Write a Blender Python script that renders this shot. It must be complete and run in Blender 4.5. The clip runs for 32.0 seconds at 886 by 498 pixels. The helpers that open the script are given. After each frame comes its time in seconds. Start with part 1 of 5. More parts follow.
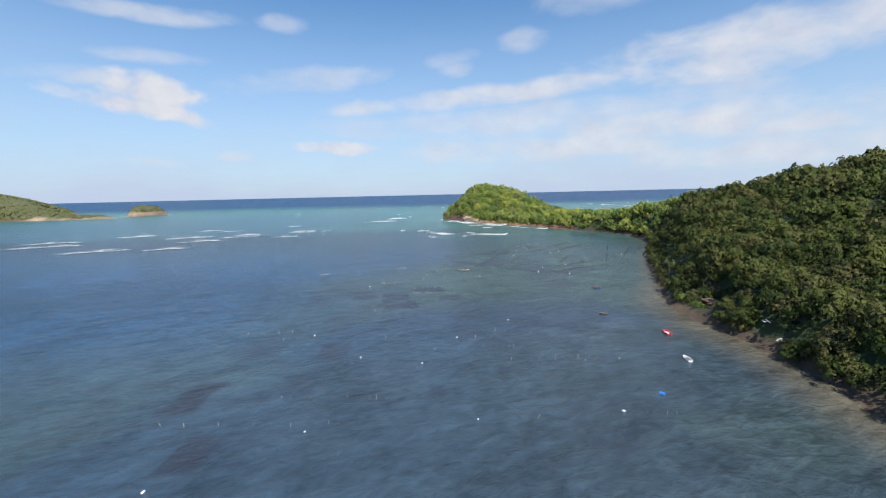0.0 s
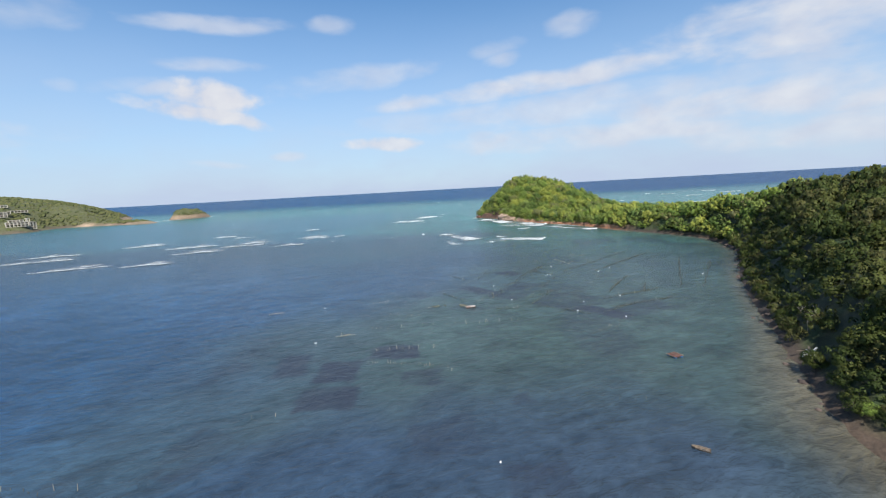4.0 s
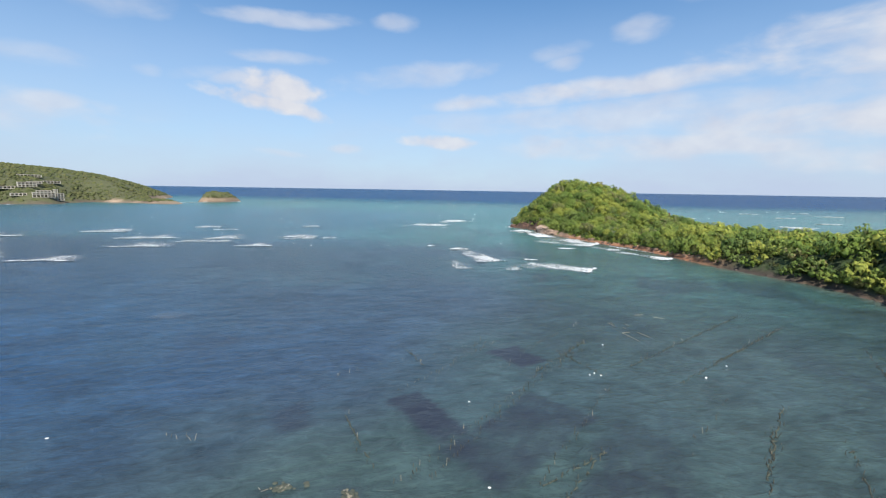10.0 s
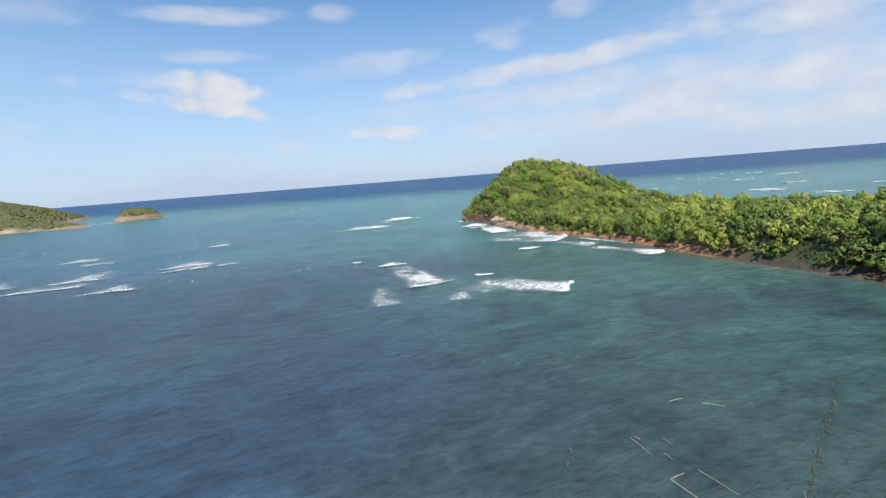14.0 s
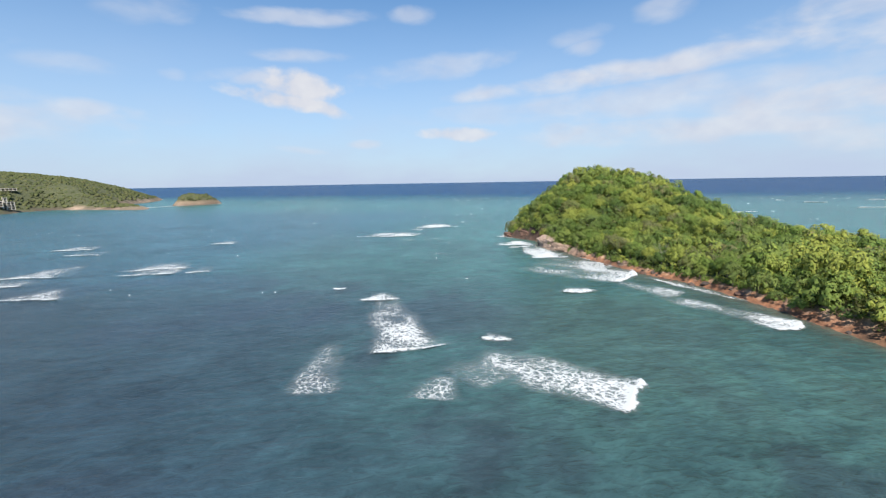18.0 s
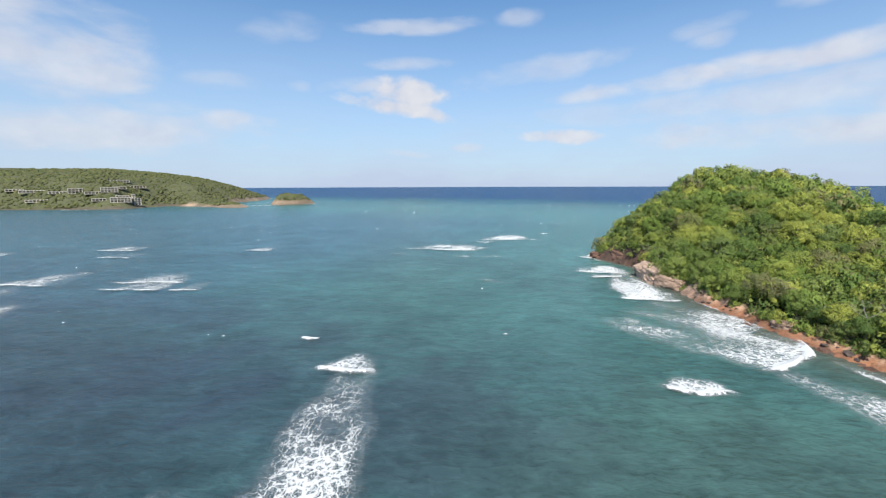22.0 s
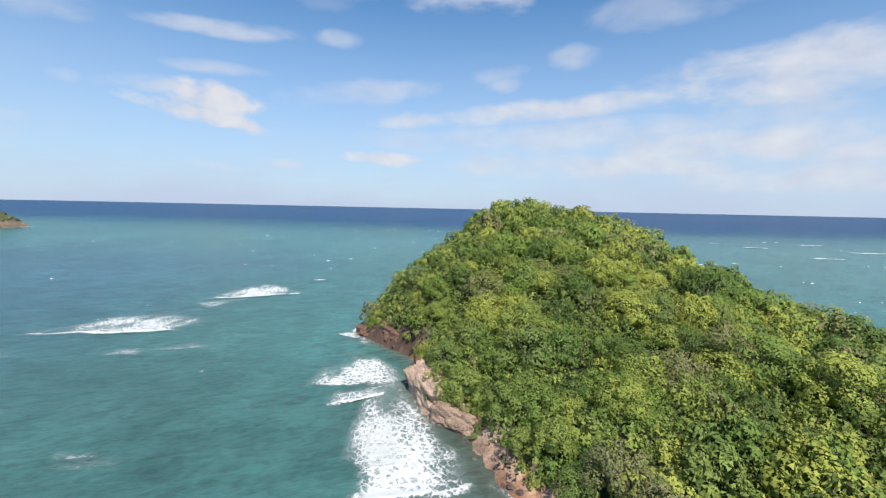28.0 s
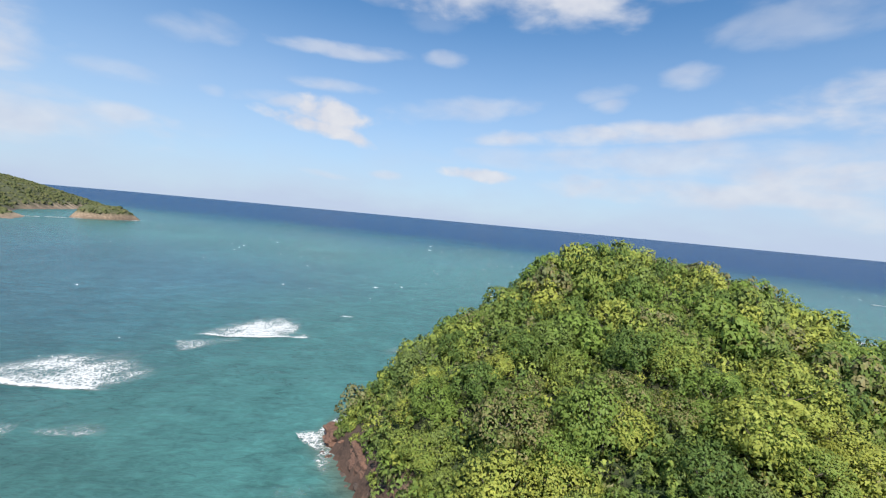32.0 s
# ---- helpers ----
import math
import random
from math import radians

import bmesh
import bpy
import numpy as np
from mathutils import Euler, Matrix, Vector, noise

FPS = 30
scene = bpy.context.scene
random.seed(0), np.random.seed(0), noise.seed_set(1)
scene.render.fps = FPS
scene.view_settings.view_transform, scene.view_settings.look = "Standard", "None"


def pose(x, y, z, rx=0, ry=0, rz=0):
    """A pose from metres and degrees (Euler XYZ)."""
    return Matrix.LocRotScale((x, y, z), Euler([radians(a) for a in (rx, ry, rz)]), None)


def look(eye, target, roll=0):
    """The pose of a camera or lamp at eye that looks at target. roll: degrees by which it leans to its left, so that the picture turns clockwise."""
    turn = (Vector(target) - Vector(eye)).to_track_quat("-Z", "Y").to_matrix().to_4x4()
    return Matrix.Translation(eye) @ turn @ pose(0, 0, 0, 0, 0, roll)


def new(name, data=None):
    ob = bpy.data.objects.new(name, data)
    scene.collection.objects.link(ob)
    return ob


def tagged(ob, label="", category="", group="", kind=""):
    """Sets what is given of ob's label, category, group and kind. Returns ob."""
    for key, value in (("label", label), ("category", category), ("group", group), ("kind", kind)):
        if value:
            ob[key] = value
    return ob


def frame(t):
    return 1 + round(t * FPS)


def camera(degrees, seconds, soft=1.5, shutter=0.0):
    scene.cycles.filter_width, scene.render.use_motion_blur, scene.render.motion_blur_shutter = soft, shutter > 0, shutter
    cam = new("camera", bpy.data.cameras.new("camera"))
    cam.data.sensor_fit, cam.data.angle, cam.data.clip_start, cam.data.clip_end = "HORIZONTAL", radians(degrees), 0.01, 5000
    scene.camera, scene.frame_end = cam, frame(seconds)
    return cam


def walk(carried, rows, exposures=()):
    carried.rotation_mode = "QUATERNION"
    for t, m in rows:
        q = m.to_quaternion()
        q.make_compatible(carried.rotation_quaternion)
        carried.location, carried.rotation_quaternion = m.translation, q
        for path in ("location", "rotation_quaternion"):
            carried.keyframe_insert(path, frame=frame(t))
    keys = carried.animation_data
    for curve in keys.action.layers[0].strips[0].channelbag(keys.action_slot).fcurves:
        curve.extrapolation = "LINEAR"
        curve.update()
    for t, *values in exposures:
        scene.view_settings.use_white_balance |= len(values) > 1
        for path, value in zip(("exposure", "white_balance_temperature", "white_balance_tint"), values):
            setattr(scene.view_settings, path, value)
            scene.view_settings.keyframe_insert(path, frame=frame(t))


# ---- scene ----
# ======== camera ========
cam = camera(91.93, 32.0, soft=1.2)

PATH = [  # seconds, x, y, z, yaw, pitch, roll
    (0, 0.00, 0.00, 35.99, -0.00, -7.39, -1.34),
    (1, 4.69, 15.53, 36.70, 1.87, -5.82, -0.54),
    (2, 9.31, 31.01, 37.48, 2.73, -4.61, -0.64),
    (3, 13.66, 46.55, 38.26, 4.41, -4.70, -2.05),
    (5.5, 23.07, 84.71, 39.10, 11.14, -13.90, -3.40),
    (6, 24.24, 92.31, 38.74, 13.07, -13.65, -2.88),
    (7, 26.24, 107.65, 37.81, 15.43, -12.23, -2.23),
    (8, 27.55, 123.40, 36.94, 16.73, -10.79, -3.24),
    (9, 28.27, 139.52, 36.60, 16.26, -9.93, -2.13),
    (10, 28.49, 155.93, 36.87, 12.53, -7.95, 0.88),
    (11, 28.59, 172.50, 37.64, 11.07, -6.66, -1.42),
    (12, 29.10, 189.03, 38.64, 10.63, -7.26, -3.04),
    (13, 30.09, 205.45, 39.37, 8.77, -9.19, -3.96),
    (14, 31.60, 221.54, 39.75, 7.59, -9.65, -4.52),
    (14.5, 32.49, 229.53, 39.87, 7.92, -9.72, -4.97),
    (16.5, 37.16, 261.10, 39.68, 11.25, -10.09, -1.40),
    (17, 38.17, 269.00, 39.59, 12.15, -9.75, -1.55),
    (18, 39.98, 284.85, 39.39, 15.48, -8.95, -1.01),
    (19, 41.25, 300.79, 39.21, 19.21, -8.50, 0.01),
    (20, 41.83, 316.85, 39.01, 22.41, -8.31, -0.32),
    (21, 41.52, 333.05, 38.79, 26.51, -8.14, 0.32),
    (22, 40.71, 349.33, 38.71, 28.50, -8.40, -0.24),
    (23, 39.70, 365.69, 38.88, 18.21, -7.89, -2.17),
    (24, 38.97, 382.08, 39.43, 11.34, -6.29, -4.03),
    (25, 39.03, 398.31, 40.51, 7.99, -4.12, -4.50),
    (25.5, 39.37, 406.29, 41.16, 5.60, -4.06, -4.27),
    (27.5, 43.64, 436.88, 44.61, 4.90, -5.73, -0.11),
    (28, 44.96, 444.42, 45.53, 5.27, -5.67, 1.18),
    (29, 47.78, 459.51, 47.40, 6.17, -5.49, 0.71),
    (30, 50.31, 474.57, 49.37, 10.87, -4.88, 3.86),
    (31, 51.82, 489.40, 51.37, 14.71, -4.49, 6.20),
    (32, 52.39, 503.86, 53.38, 16.96, -4.16, 5.24),
]


def aim(x, y, z, yaw, pitch, roll):
    a, b = radians(yaw), radians(pitch)
    way = Vector((-math.sin(a) * math.cos(b), math.cos(a) * math.cos(b), math.sin(b)))
    return look((x, y, z), Vector((x, y, z)) + way * 100, roll)


walk(cam, [(row[0], aim(*row[1:])) for row in PATH])

# ======== daylight ========
SUN_AZ, SUN_EL = -160.0, 53.0   # degrees, azimuth left of +y


def link_nodes(tree):
    """Returns a short builder: node(type, settings, inputs by name or index)."""
    def node(kind, props=None, **ins):
        n = tree.nodes.new(kind)
        for k, v in (props or {}).items():
            if k == "operation":
                n.operation = v
            elif k == "blend_type":
                n.data_type, n.blend_type = "RGBA", v
            elif k == "sky_type":
                n.sky_type = v
            elif k == "noise_dimensions":
                n.noise_dimensions = v
            elif k == "feature":
                n.feature = v
            elif k == "attribute_name":
                n.attribute_name = v
            elif k == "interpolation":
                n.interpolation_type = v
            elif k == "clamp":
                n.use_clamp = v
            elif k == "distribution":
                n.distribution = v
        for k, v in ins.items():
            key = int(k[1:]) if k[0] == "i" and k[1:].isdigit() else k.replace("_", " ")
            sock = n.inputs[key]
            if isinstance(v, bpy.types.NodeSocket):
                tree.links.new(v, sock)
            else:
                sock.default_value = v
        return n
    return node


def math_node(node, op, a, b=0.0, c=None, clamp=False):
    kw = {"i0": a, "i1": b}
    if c is not None:
        kw["i2"] = c
    return node("ShaderNodeMath", {"operation": op, "clamp": clamp}, **kw).outputs[0]


def mix_color(node, fac, a, b, blend="MIX"):
    n = node("ShaderNodeMix", {"blend_type": blend})
    tree = n.id_data
    for idx, v in ((0, fac), (6, a), (7, b)):
        if isinstance(v, bpy.types.NodeSocket):
            tree.links.new(v, n.inputs[idx])
        elif idx == 0:
            n.inputs[0].default_value = v
        else:
            n.inputs[idx].default_value = (*v[:3], 1)
    return n.outputs[2]


def ramp(node, fac, stops):
    n = node("ShaderNodeValToRGB", None, Fac=fac)
    cr = n.color_ramp
    while len(cr.elements) < len(stops):
        cr.elements.new(0.5)
    for e, (p, col) in zip(cr.elements, stops):
        e.position = p
        e.color = (*col, 1) if len(col) == 3 else col
    return n.outputs[0]


# clouds: azimuth, elevation, half width, half height, slope, density
CUMULUS = [(33.2, 11.5, 5.0, 1.9, 0.05, 1.0), (34.6, 10.0, 6.0, 1.0, 0.12, 1.0), (38.5, 12.2, 3.4, 0.8, -0.18, 0.7), (30.6, 9.4, 3.4, 0.9, 0.3, 0.9), (54.1, 7.8, 2.6, 0.9, 0.0, 0.6), (13.0, 6.0, 4.6, 0.8, 0.05, 0.85),
           (25.0, 4.9, 2.4, 0.6, 0.0, 0.6), (7.5, 27.0, 18.0, 3.2, 0.0, 0.95), (-11.0, 18.0, 3.4, 1.4, 0.0, 0.5), (-2.4, 15.2, 2.4, 0.9, -0.1, 0.5), (33.6, 4.2, 4.0, 0.5, 0.08, 0.5)]
STREAKS = [(41.0, 12.3, 4.0, 0.9, -0.10, 0.4), (33.6, 15.0, 5.4, 0.8, -0.02, 0.6), (30.7, 19.0, 8.0, 0.9, -0.03, 0.6), (19.0, 19.6, 3.0, 0.9, -0.05, 0.5), (16.0, 13.8, 10.0, 1.5, -0.16, 0.5),
           (54.6, 11.8, 5.0, 1.1, 0.0, 0.4), (46.1, 12.0, 1.6, 0.7, 0.0, 0.45), (61.0, 8.6, 4.0, 1.0, 0.0, 0.5), (48.0, 18.1, 4.0, 1.6, -0.1, 0.35), (20.9, 23.5, 4.0, 1.2, 0.0, 0.15),
           (-1.5, 16.6, 3.2, 1.0, -0.1, 0.4), (-9.0, 12.3, 22.0, 1.3, -0.075, 0.85), (-36.0, 14.6, 20.0, 3.0, -0.06, 0.9)]
BANKS = [(64.0, 6.0, 15.0, 2.4, 0.0, 0.7), (74.0, 13.0, 14.0, 5.0, 0.0, 0.75), (0.9, 6.4, 2.4, 0.8, 0.0, 0.5), (-14.0, 9.0, 26.0, 2.2, -0.03, 0.6), (-30.0, 7.3, 22.0, 2.4, 0.02, 0.85), (-14.0, 5.4, 22.0, 1.6, 0.0, 0.75),
         (-40.0, 3.8, 20.0, 1.6, 0.0, 0.7), (-20.0, 22.5, 9.0, 2.2, 0.0, 0.35), (30.0, 27.0, 9.0, 2.0, 0.0, 0.4), (8.0, 8.6, 12.0, 1.2, -0.05, 0.35)]
CLOUDS = CUMULUS + STREAKS + BANKS


def build_world():
    world = bpy.data.worlds.new("world")
    scene.world = world
    world.use_nodes = True
    tree = world.node_tree
    tree.nodes.clear()
    node = link_nodes(tree)
    sky = node("ShaderNodeTexSky", {"sky_type": "NISHITA"})
    sky.sun_disc = False
    sky.sun_elevation = radians(SUN_EL)
    sky.sun_rotation = radians(-SUN_AZ)
    sky.altitude, sky.air_density, sky.dust_density, sky.ozone_density = 30, 1.0, 0.0, 2.5
    co = node("ShaderNodeTexCoord").outputs["Generated"]
    sep = node("ShaderNodeSeparateXYZ", None, Vector=co)
    x, y, z = sep.outputs
    az = math_node(node, "MULTIPLY", math_node(node, "ARCTAN2", math_node(node, "MULTIPLY", x, -1.0), y), 57.2958)
    el = math_node(node, "MULTIPLY", math_node(node, "ARCSINE", z), 57.2958)
    flat = node("ShaderNodeCombineXYZ", None, X=math_node(node, "MULTIPLY", az, 0.13), Y=math_node(node, "MULTIPLY", el, 0.3), Z=0.0).outputs[0]
    puff = node("ShaderNodeCombineXYZ", None, X=math_node(node, "MULTIPLY", az, 0.3), Y=math_node(node, "MULTIPLY", el, 0.42), Z=3.0).outputs[0]
    n1 = node("ShaderNodeTexNoise", None, Vector=flat, Scale=1.0, Detail=5.0, Roughness=0.5, Distortion=0.2).outputs[0]
    n2 = node("ShaderNodeTexNoise", None, Vector=flat, Scale=0.35, Detail=4.0, Roughness=0.6).outputs[0]
    n3 = node("ShaderNodeTexNoise", None, Vector=puff, Scale=1.0, Detail=5.0, Roughness=0.48, Distortion=0.1).outputs[0]
    soft_edge = math_node(node, "MULTIPLY_ADD", n1, 3.2, -1.65)
    puff_edge = math_node(node, "MULTIPLY_ADD", n3, 2.6, -1.3)
    total = None
    for a0, e0, w, h, slope, dens in CLOUDS:
        heaped = dens >= 0.85 and h < 2.4 and w < 8
        u = math_node(node, "SUBTRACT", az, a0)
        v = math_node(node, "SUBTRACT", math_node(node, "SUBTRACT", el, e0), math_node(node, "MULTIPLY", u, slope))
        u2 = math_node(node, "POWER", math_node(node, "ABSOLUTE", math_node(node, "DIVIDE", u, w * 1.12)), 2.0)
        v2 = math_node(node, "POWER", math_node(node, "ABSOLUTE", math_node(node, "DIVIDE", v, h * 1.2)), 2.0)
        m = math_node(node, "SUBTRACT", 1.0, math_node(node, "ADD", u2, v2))
        m = math_node(node, "ADD", m, puff_edge if heaped else soft_edge)
        m = node("ShaderNodeMapRange", {"interpolation": "SMOOTHSTEP"}, Value=m, From_Min=-0.15, From_Max=0.95 if heaped else 1.25, To_Min=0.0, To_Max=dens).outputs[0]
        total = m if total is None else math_node(node, "MAXIMUM", total, m)
    # pale air towards the horizon
    low = math_node(node, "SUBTRACT", 1.0, math_node(node, "DIVIDE", el, 25.0), clamp=True)
    veil = math_node(node, "MULTIPLY", math_node(node, "POWER", low, 1.25), math_node(node, "MULTIPLY_ADD", n2, 0.5, 0.75), clamp=True)
    lit = mix_color(node, math_node(node, "MULTIPLY_ADD", n3, 2.4, -0.7, clamp=True), (5.0, 5.3, 6.2), (6.2, 6.35, 6.75))
    blue = mix_color(node, 1.0, sky.outputs[0], (0.72, 1.07, 1.25), "MULTIPLY")
    blue = mix_color(node, veil, blue, (4.3, 5.1, 6.5))
    col = mix_color(node, math_node(node, "MINIMUM", total, 1.0), blue, lit)
    # open ocean below the horizon
    below = math_node(node, "LESS_THAN", z, -0.0064)
    col = mix_color(node, below, col, (0.35, 0.95, 2.4))
    bg = node("ShaderNodeBackground", None, Color=col, Strength=0.0884)
    out = node("ShaderNodeOutputWorld", None, Surface=bg.outputs[0])


build_world()

sun_data = bpy.data.lights.new("sun", "SUN")
sun_data.energy, sun_data.angle, sun_data.color = 5.0, radians(0.6), (1.0, 0.95, 0.86)
sun = new("sun", sun_data)
sa, se = radians(SUN_AZ), radians(SUN_EL)
sun_way = Vector((-math.sin(sa) * math.cos(se), math.cos(sa) * math.cos(se), math.sin(se)))
sun.matrix_world = look(sun_way * 500, (0, 0, 0))
scene.view_settings.exposure = 0.5


# ======== materials ========
def material(name):
    m = bpy.data.materials.new(name)
    m.use_nodes = True
    m.node_tree.nodes.clear()
    return m, link_nodes(m.node_tree)


def finish(m, node, shader):
    node("ShaderNodeOutputMaterial", None, Surface=shader)
    return m


def plain_material(name, color, rough=0.6, metal=0.0, scale=3.0, vary=0.35, bump=0.3, dist=0.02):
    """Painted, wooden or stony surface with mottling at two scales and fine relief."""
    m, node = material(name)
    co = node("ShaderNodeTexCoord").outputs["Object"]
    big = node("ShaderNodeTexNoise", None, Vector=co, Scale=scale * 0.3, Detail=3.0).outputs[0]
    small = node("ShaderNodeTexNoise", None, Vector=co, Scale=scale * 3, Detail=6.0, Roughness=0.65).outputs[0]
    rnd = node("ShaderNodeObjectInfo").outputs["Random"]
    f = math_node(node, "ADD", math_node(node, "MULTIPLY", big, 0.5), math_node(node, "MULTIPLY", small, 0.5))
    f = math_node(node, "ADD", f, math_node(node, "MULTIPLY_ADD", rnd, 0.2, -0.1))
    lo = tuple(c * (1 - vary) for c in color)
    hi = tuple(min(1, c * (1 + vary)) for c in color)
    col = ramp(node, f, [(0.3, lo), (0.7, hi)])
    bmp = node("ShaderNodeBump", None, Strength=bump, Distance=dist, Height=small).outputs[0]
    p = node("ShaderNodeBsdfPrincipled", None, Base_Color=col, Roughness=rough, Metallic=metal, Normal=bmp)
    return finish(m, node, p.outputs[0])


def drift(node, co, turn, along, across):
    """Coordinates stretched along a heading: metres times the two factors, along it and across it."""
    n = node("ShaderNodeMapping", None, Vector=co, Rotation=(0, 0, radians(turn)), Scale=(1 / along, 1 / across, 1.0))
    n.vector_type = "TEXTURE"
    return n.outputs[0]


def sea_material():
    m, node = material("sea_water")
    co = node("ShaderNodeTexCoord").outputs["Object"]
    bed = node("ShaderNodeAttribute", {"attribute_name": "bed"}).outputs["Color"]
    wind = drift(node, co, 30, 0.8, 1.0)
    mott = node("ShaderNodeTexNoise", None, Vector=wind, Scale=0.09, Detail=6.0, Roughness=0.55, Distortion=0.6).outputs[0]
    fine = node("ShaderNodeTexNoise", None, Vector=wind, Scale=0.6, Detail=5.0, Roughness=0.62, Distortion=0.5).outputs[0]
    # wave slopes catching the sky are painted as lighter and darker water colour
    crests = drift(node, co, 24, 0.5, 1.0)
    wavelets = node("ShaderNodeTexNoise", None, Vector=crests, Scale=0.55, Detail=5.0, Roughness=0.6, Distortion=0.9).outputs[0]
    f = math_node(node, "ADD", math_node(node, "MULTIPLY", mott, 0.36), math_node(node, "MULTIPLY", fine, 0.22))
    f = math_node(node, "MULTIPLY_ADD", wavelets, 0.42, f)
    waves = node("ShaderNodeTexNoise", None, Vector=drift(node, co, 26, 0.4, 1.0), Scale=0.2, Detail=4.0, Roughness=0.6, Distortion=0.5).outputs[0]
    f = math_node(node, "MULTIPLY_ADD", math_node(node, "SUBTRACT", waves, 0.5), 0.3, f)
    k = node("ShaderNodeMapRange", None, Value=f, From_Min=0.36, From_Max=0.64, To_Min=-0.5, To_Max=0.5).outputs[0]
    chop = node("ShaderNodeAttribute", {"attribute_name": "chop"}).outputs["Fac"]
    k = math_node(node, "MULTIPLY_ADD", k, math_node(node, "MULTIPLY_ADD", chop, 0.5, 0.22), 0.71)
    weed = node("ShaderNodeAttribute", {"attribute_name": "weed"}).outputs["Fac"]
    rows = drift(node, co, -8, 0.9, 0.22)
    tuft = node("ShaderNodeTexNoise", None, Vector=rows, Scale=1.0, Detail=7.0, Roughness=0.7, Distortion=0.5).outputs[0]
    cover = node("ShaderNodeMapRange", {"interpolation": "SMOOTHSTEP"}, Value=math_node(node, "MULTIPLY_ADD", math_node(node, "SUBTRACT", tuft, 0.5), 1.1, weed), From_Min=0.1, From_Max=0.72, To_Min=0.0, To_Max=0.9).outputs[0]
    cover = math_node(node, "MULTIPLY", cover, math_node(node, "MULTIPLY", weed, 1.15, clamp=True))
    col = node("ShaderNodeVectorMath", {"operation": "SCALE"}, i0=bed, Scale=k).outputs[0]
    col = mix_color(node, cover, col, (0.02, 0.023, 0.036))
    w1 = node("ShaderNodeTexNoise", None, Vector=wind, Scale=0.22, Detail=4.0, Roughness=0.55).outputs[0]
    w2 = node("ShaderNodeTexNoise", None, Vector=wind, Scale=1.3, Detail=6.0, Roughness=0.68, Distortion=0.4).outputs[0]
    swell = drift(node, co, 26, 0.05, 0.17)
    w0 = node("ShaderNodeTexNoise", None, Vector=swell, Scale=1.0, Detail=3.0, Roughness=0.5).outputs[0]
    h = math_node(node, "ADD", math_node(node, "MULTIPLY", w1, 0.75), math_node(node, "MULTIPLY", w2, 0.34))
    h = math_node(node, "MULTIPLY_ADD", w0, 1.5, math_node(node, "MULTIPLY_ADD", wavelets, 1.3, math_node(node, "MULTIPLY_ADD", waves, 1.2, h)))
    bmp = node("ShaderNodeBump", None, Strength=math_node(node, "MULTIPLY_ADD", chop, 0.4, 0.22), Distance=0.9, Height=h).outputs[0]
    p = node("ShaderNodeBsdfPrincipled", None, Base_Color=col, Roughness=0.26, IOR=1.33, Normal=bmp)
    m.node_tree.links.new(math_node(node, "MULTIPLY_ADD", chop, 1.15, -0.25, clamp=True), p.inputs["Specular IOR Level"])
    return finish(m, node, p.outputs[0])


def foam_material():
    """White water: solid on the crest, torn into fine lace and streaks behind it."""
    m, node = material("sea_foam")
    co = node("ShaderNodeTexCoord").outputs["Object"]
    dens = node("ShaderNodeAttribute", {"attribute_name": "dens"}).outputs["Fac"]
    warp = node("ShaderNodeTexNoise", None, Vector=co, Scale=0.5, Detail=5.0, Roughness=0.6)
    wv = node("ShaderNodeVectorMath", {"operation": "SCALE"}, i0=warp.outputs["Color"], Scale=3.4).outputs[0]
    co2 = node("ShaderNodeVectorMath", {"operation": "ADD"}, i0=co, i1=wv).outputs[0]
    drawn = node("ShaderNodeMapping", None, Vector=co2, Scale=(1.0, 0.55, 1.0)).outputs[0]
    cells = node("ShaderNodeTexVoronoi", {"feature": "DISTANCE_TO_EDGE"}, Vector=drawn, Scale=0.85).outputs[0]
    cells2 = node("ShaderNodeTexVoronoi", {"feature": "DISTANCE_TO_EDGE"}, Vector=drawn, Scale=2.4).outputs[0]
    big = node("ShaderNodeTexNoise", None, Vector=co, Scale=0.16, Detail=4.0, Roughness=0.6).outputs[0]
    grain = node("ShaderNodeTexNoise", None, Vector=drawn, Scale=3.2, Detail=5.0, Roughness=0.7).outputs[0]
    thick = math_node(node, "MULTIPLY", dens, math_node(node, "MULTIPLY_ADD", big, 1.1, 0.45))
    a = None
    for net, wide, power, weight in ((cells, 0.38, 2.4, 1.0), (cells2, 0.36, 3.0, 0.75)):
        w = math_node(node, "MULTIPLY_ADD", math_node(node, "POWER", thick, power), wide, math_node(node, "MULTIPLY_ADD", grain, 0.14, -0.045))
        thread = math_node(node, "DIVIDE", math_node(node, "SUBTRACT", w, net), 0.07)
        thread = math_node(node, "MULTIPLY", math_node(node, "ADD", thread, 0.25, clamp=True), weight)
        a = thread if a is None else math_node(node, "MAXIMUM", a, thread)
    a = math_node(node, "MULTIPLY", a, node("ShaderNodeMapRange", None, Value=dens, From_Min=0.02, From_Max=0.5, To_Min=0.0, To_Max=0.95).outputs[0])
    # bubbles drowned in the water whiten it around the lace
    haze = math_node(node, "MULTIPLY", math_node(node, "POWER", dens, 1.6), math_node(node, "MULTIPLY_ADD", big, 0.7, -0.1))
    a = math_node(node, "MAXIMUM", a, haze)
    d = node("ShaderNodeBsdfDiffuse", None, Color=(0.62, 0.64, 0.64, 1), Normal=node("ShaderNodeBump", None, Strength=0.7, Distance=0.25, Height=grain).outputs[0])
    t = node("ShaderNodeBsdfTransparent")
    s = node("ShaderNodeMixShader", None, Fac=a, i1=t.outputs[0], i2=d.outputs[0])
    return finish(m, node, s.outputs[0])


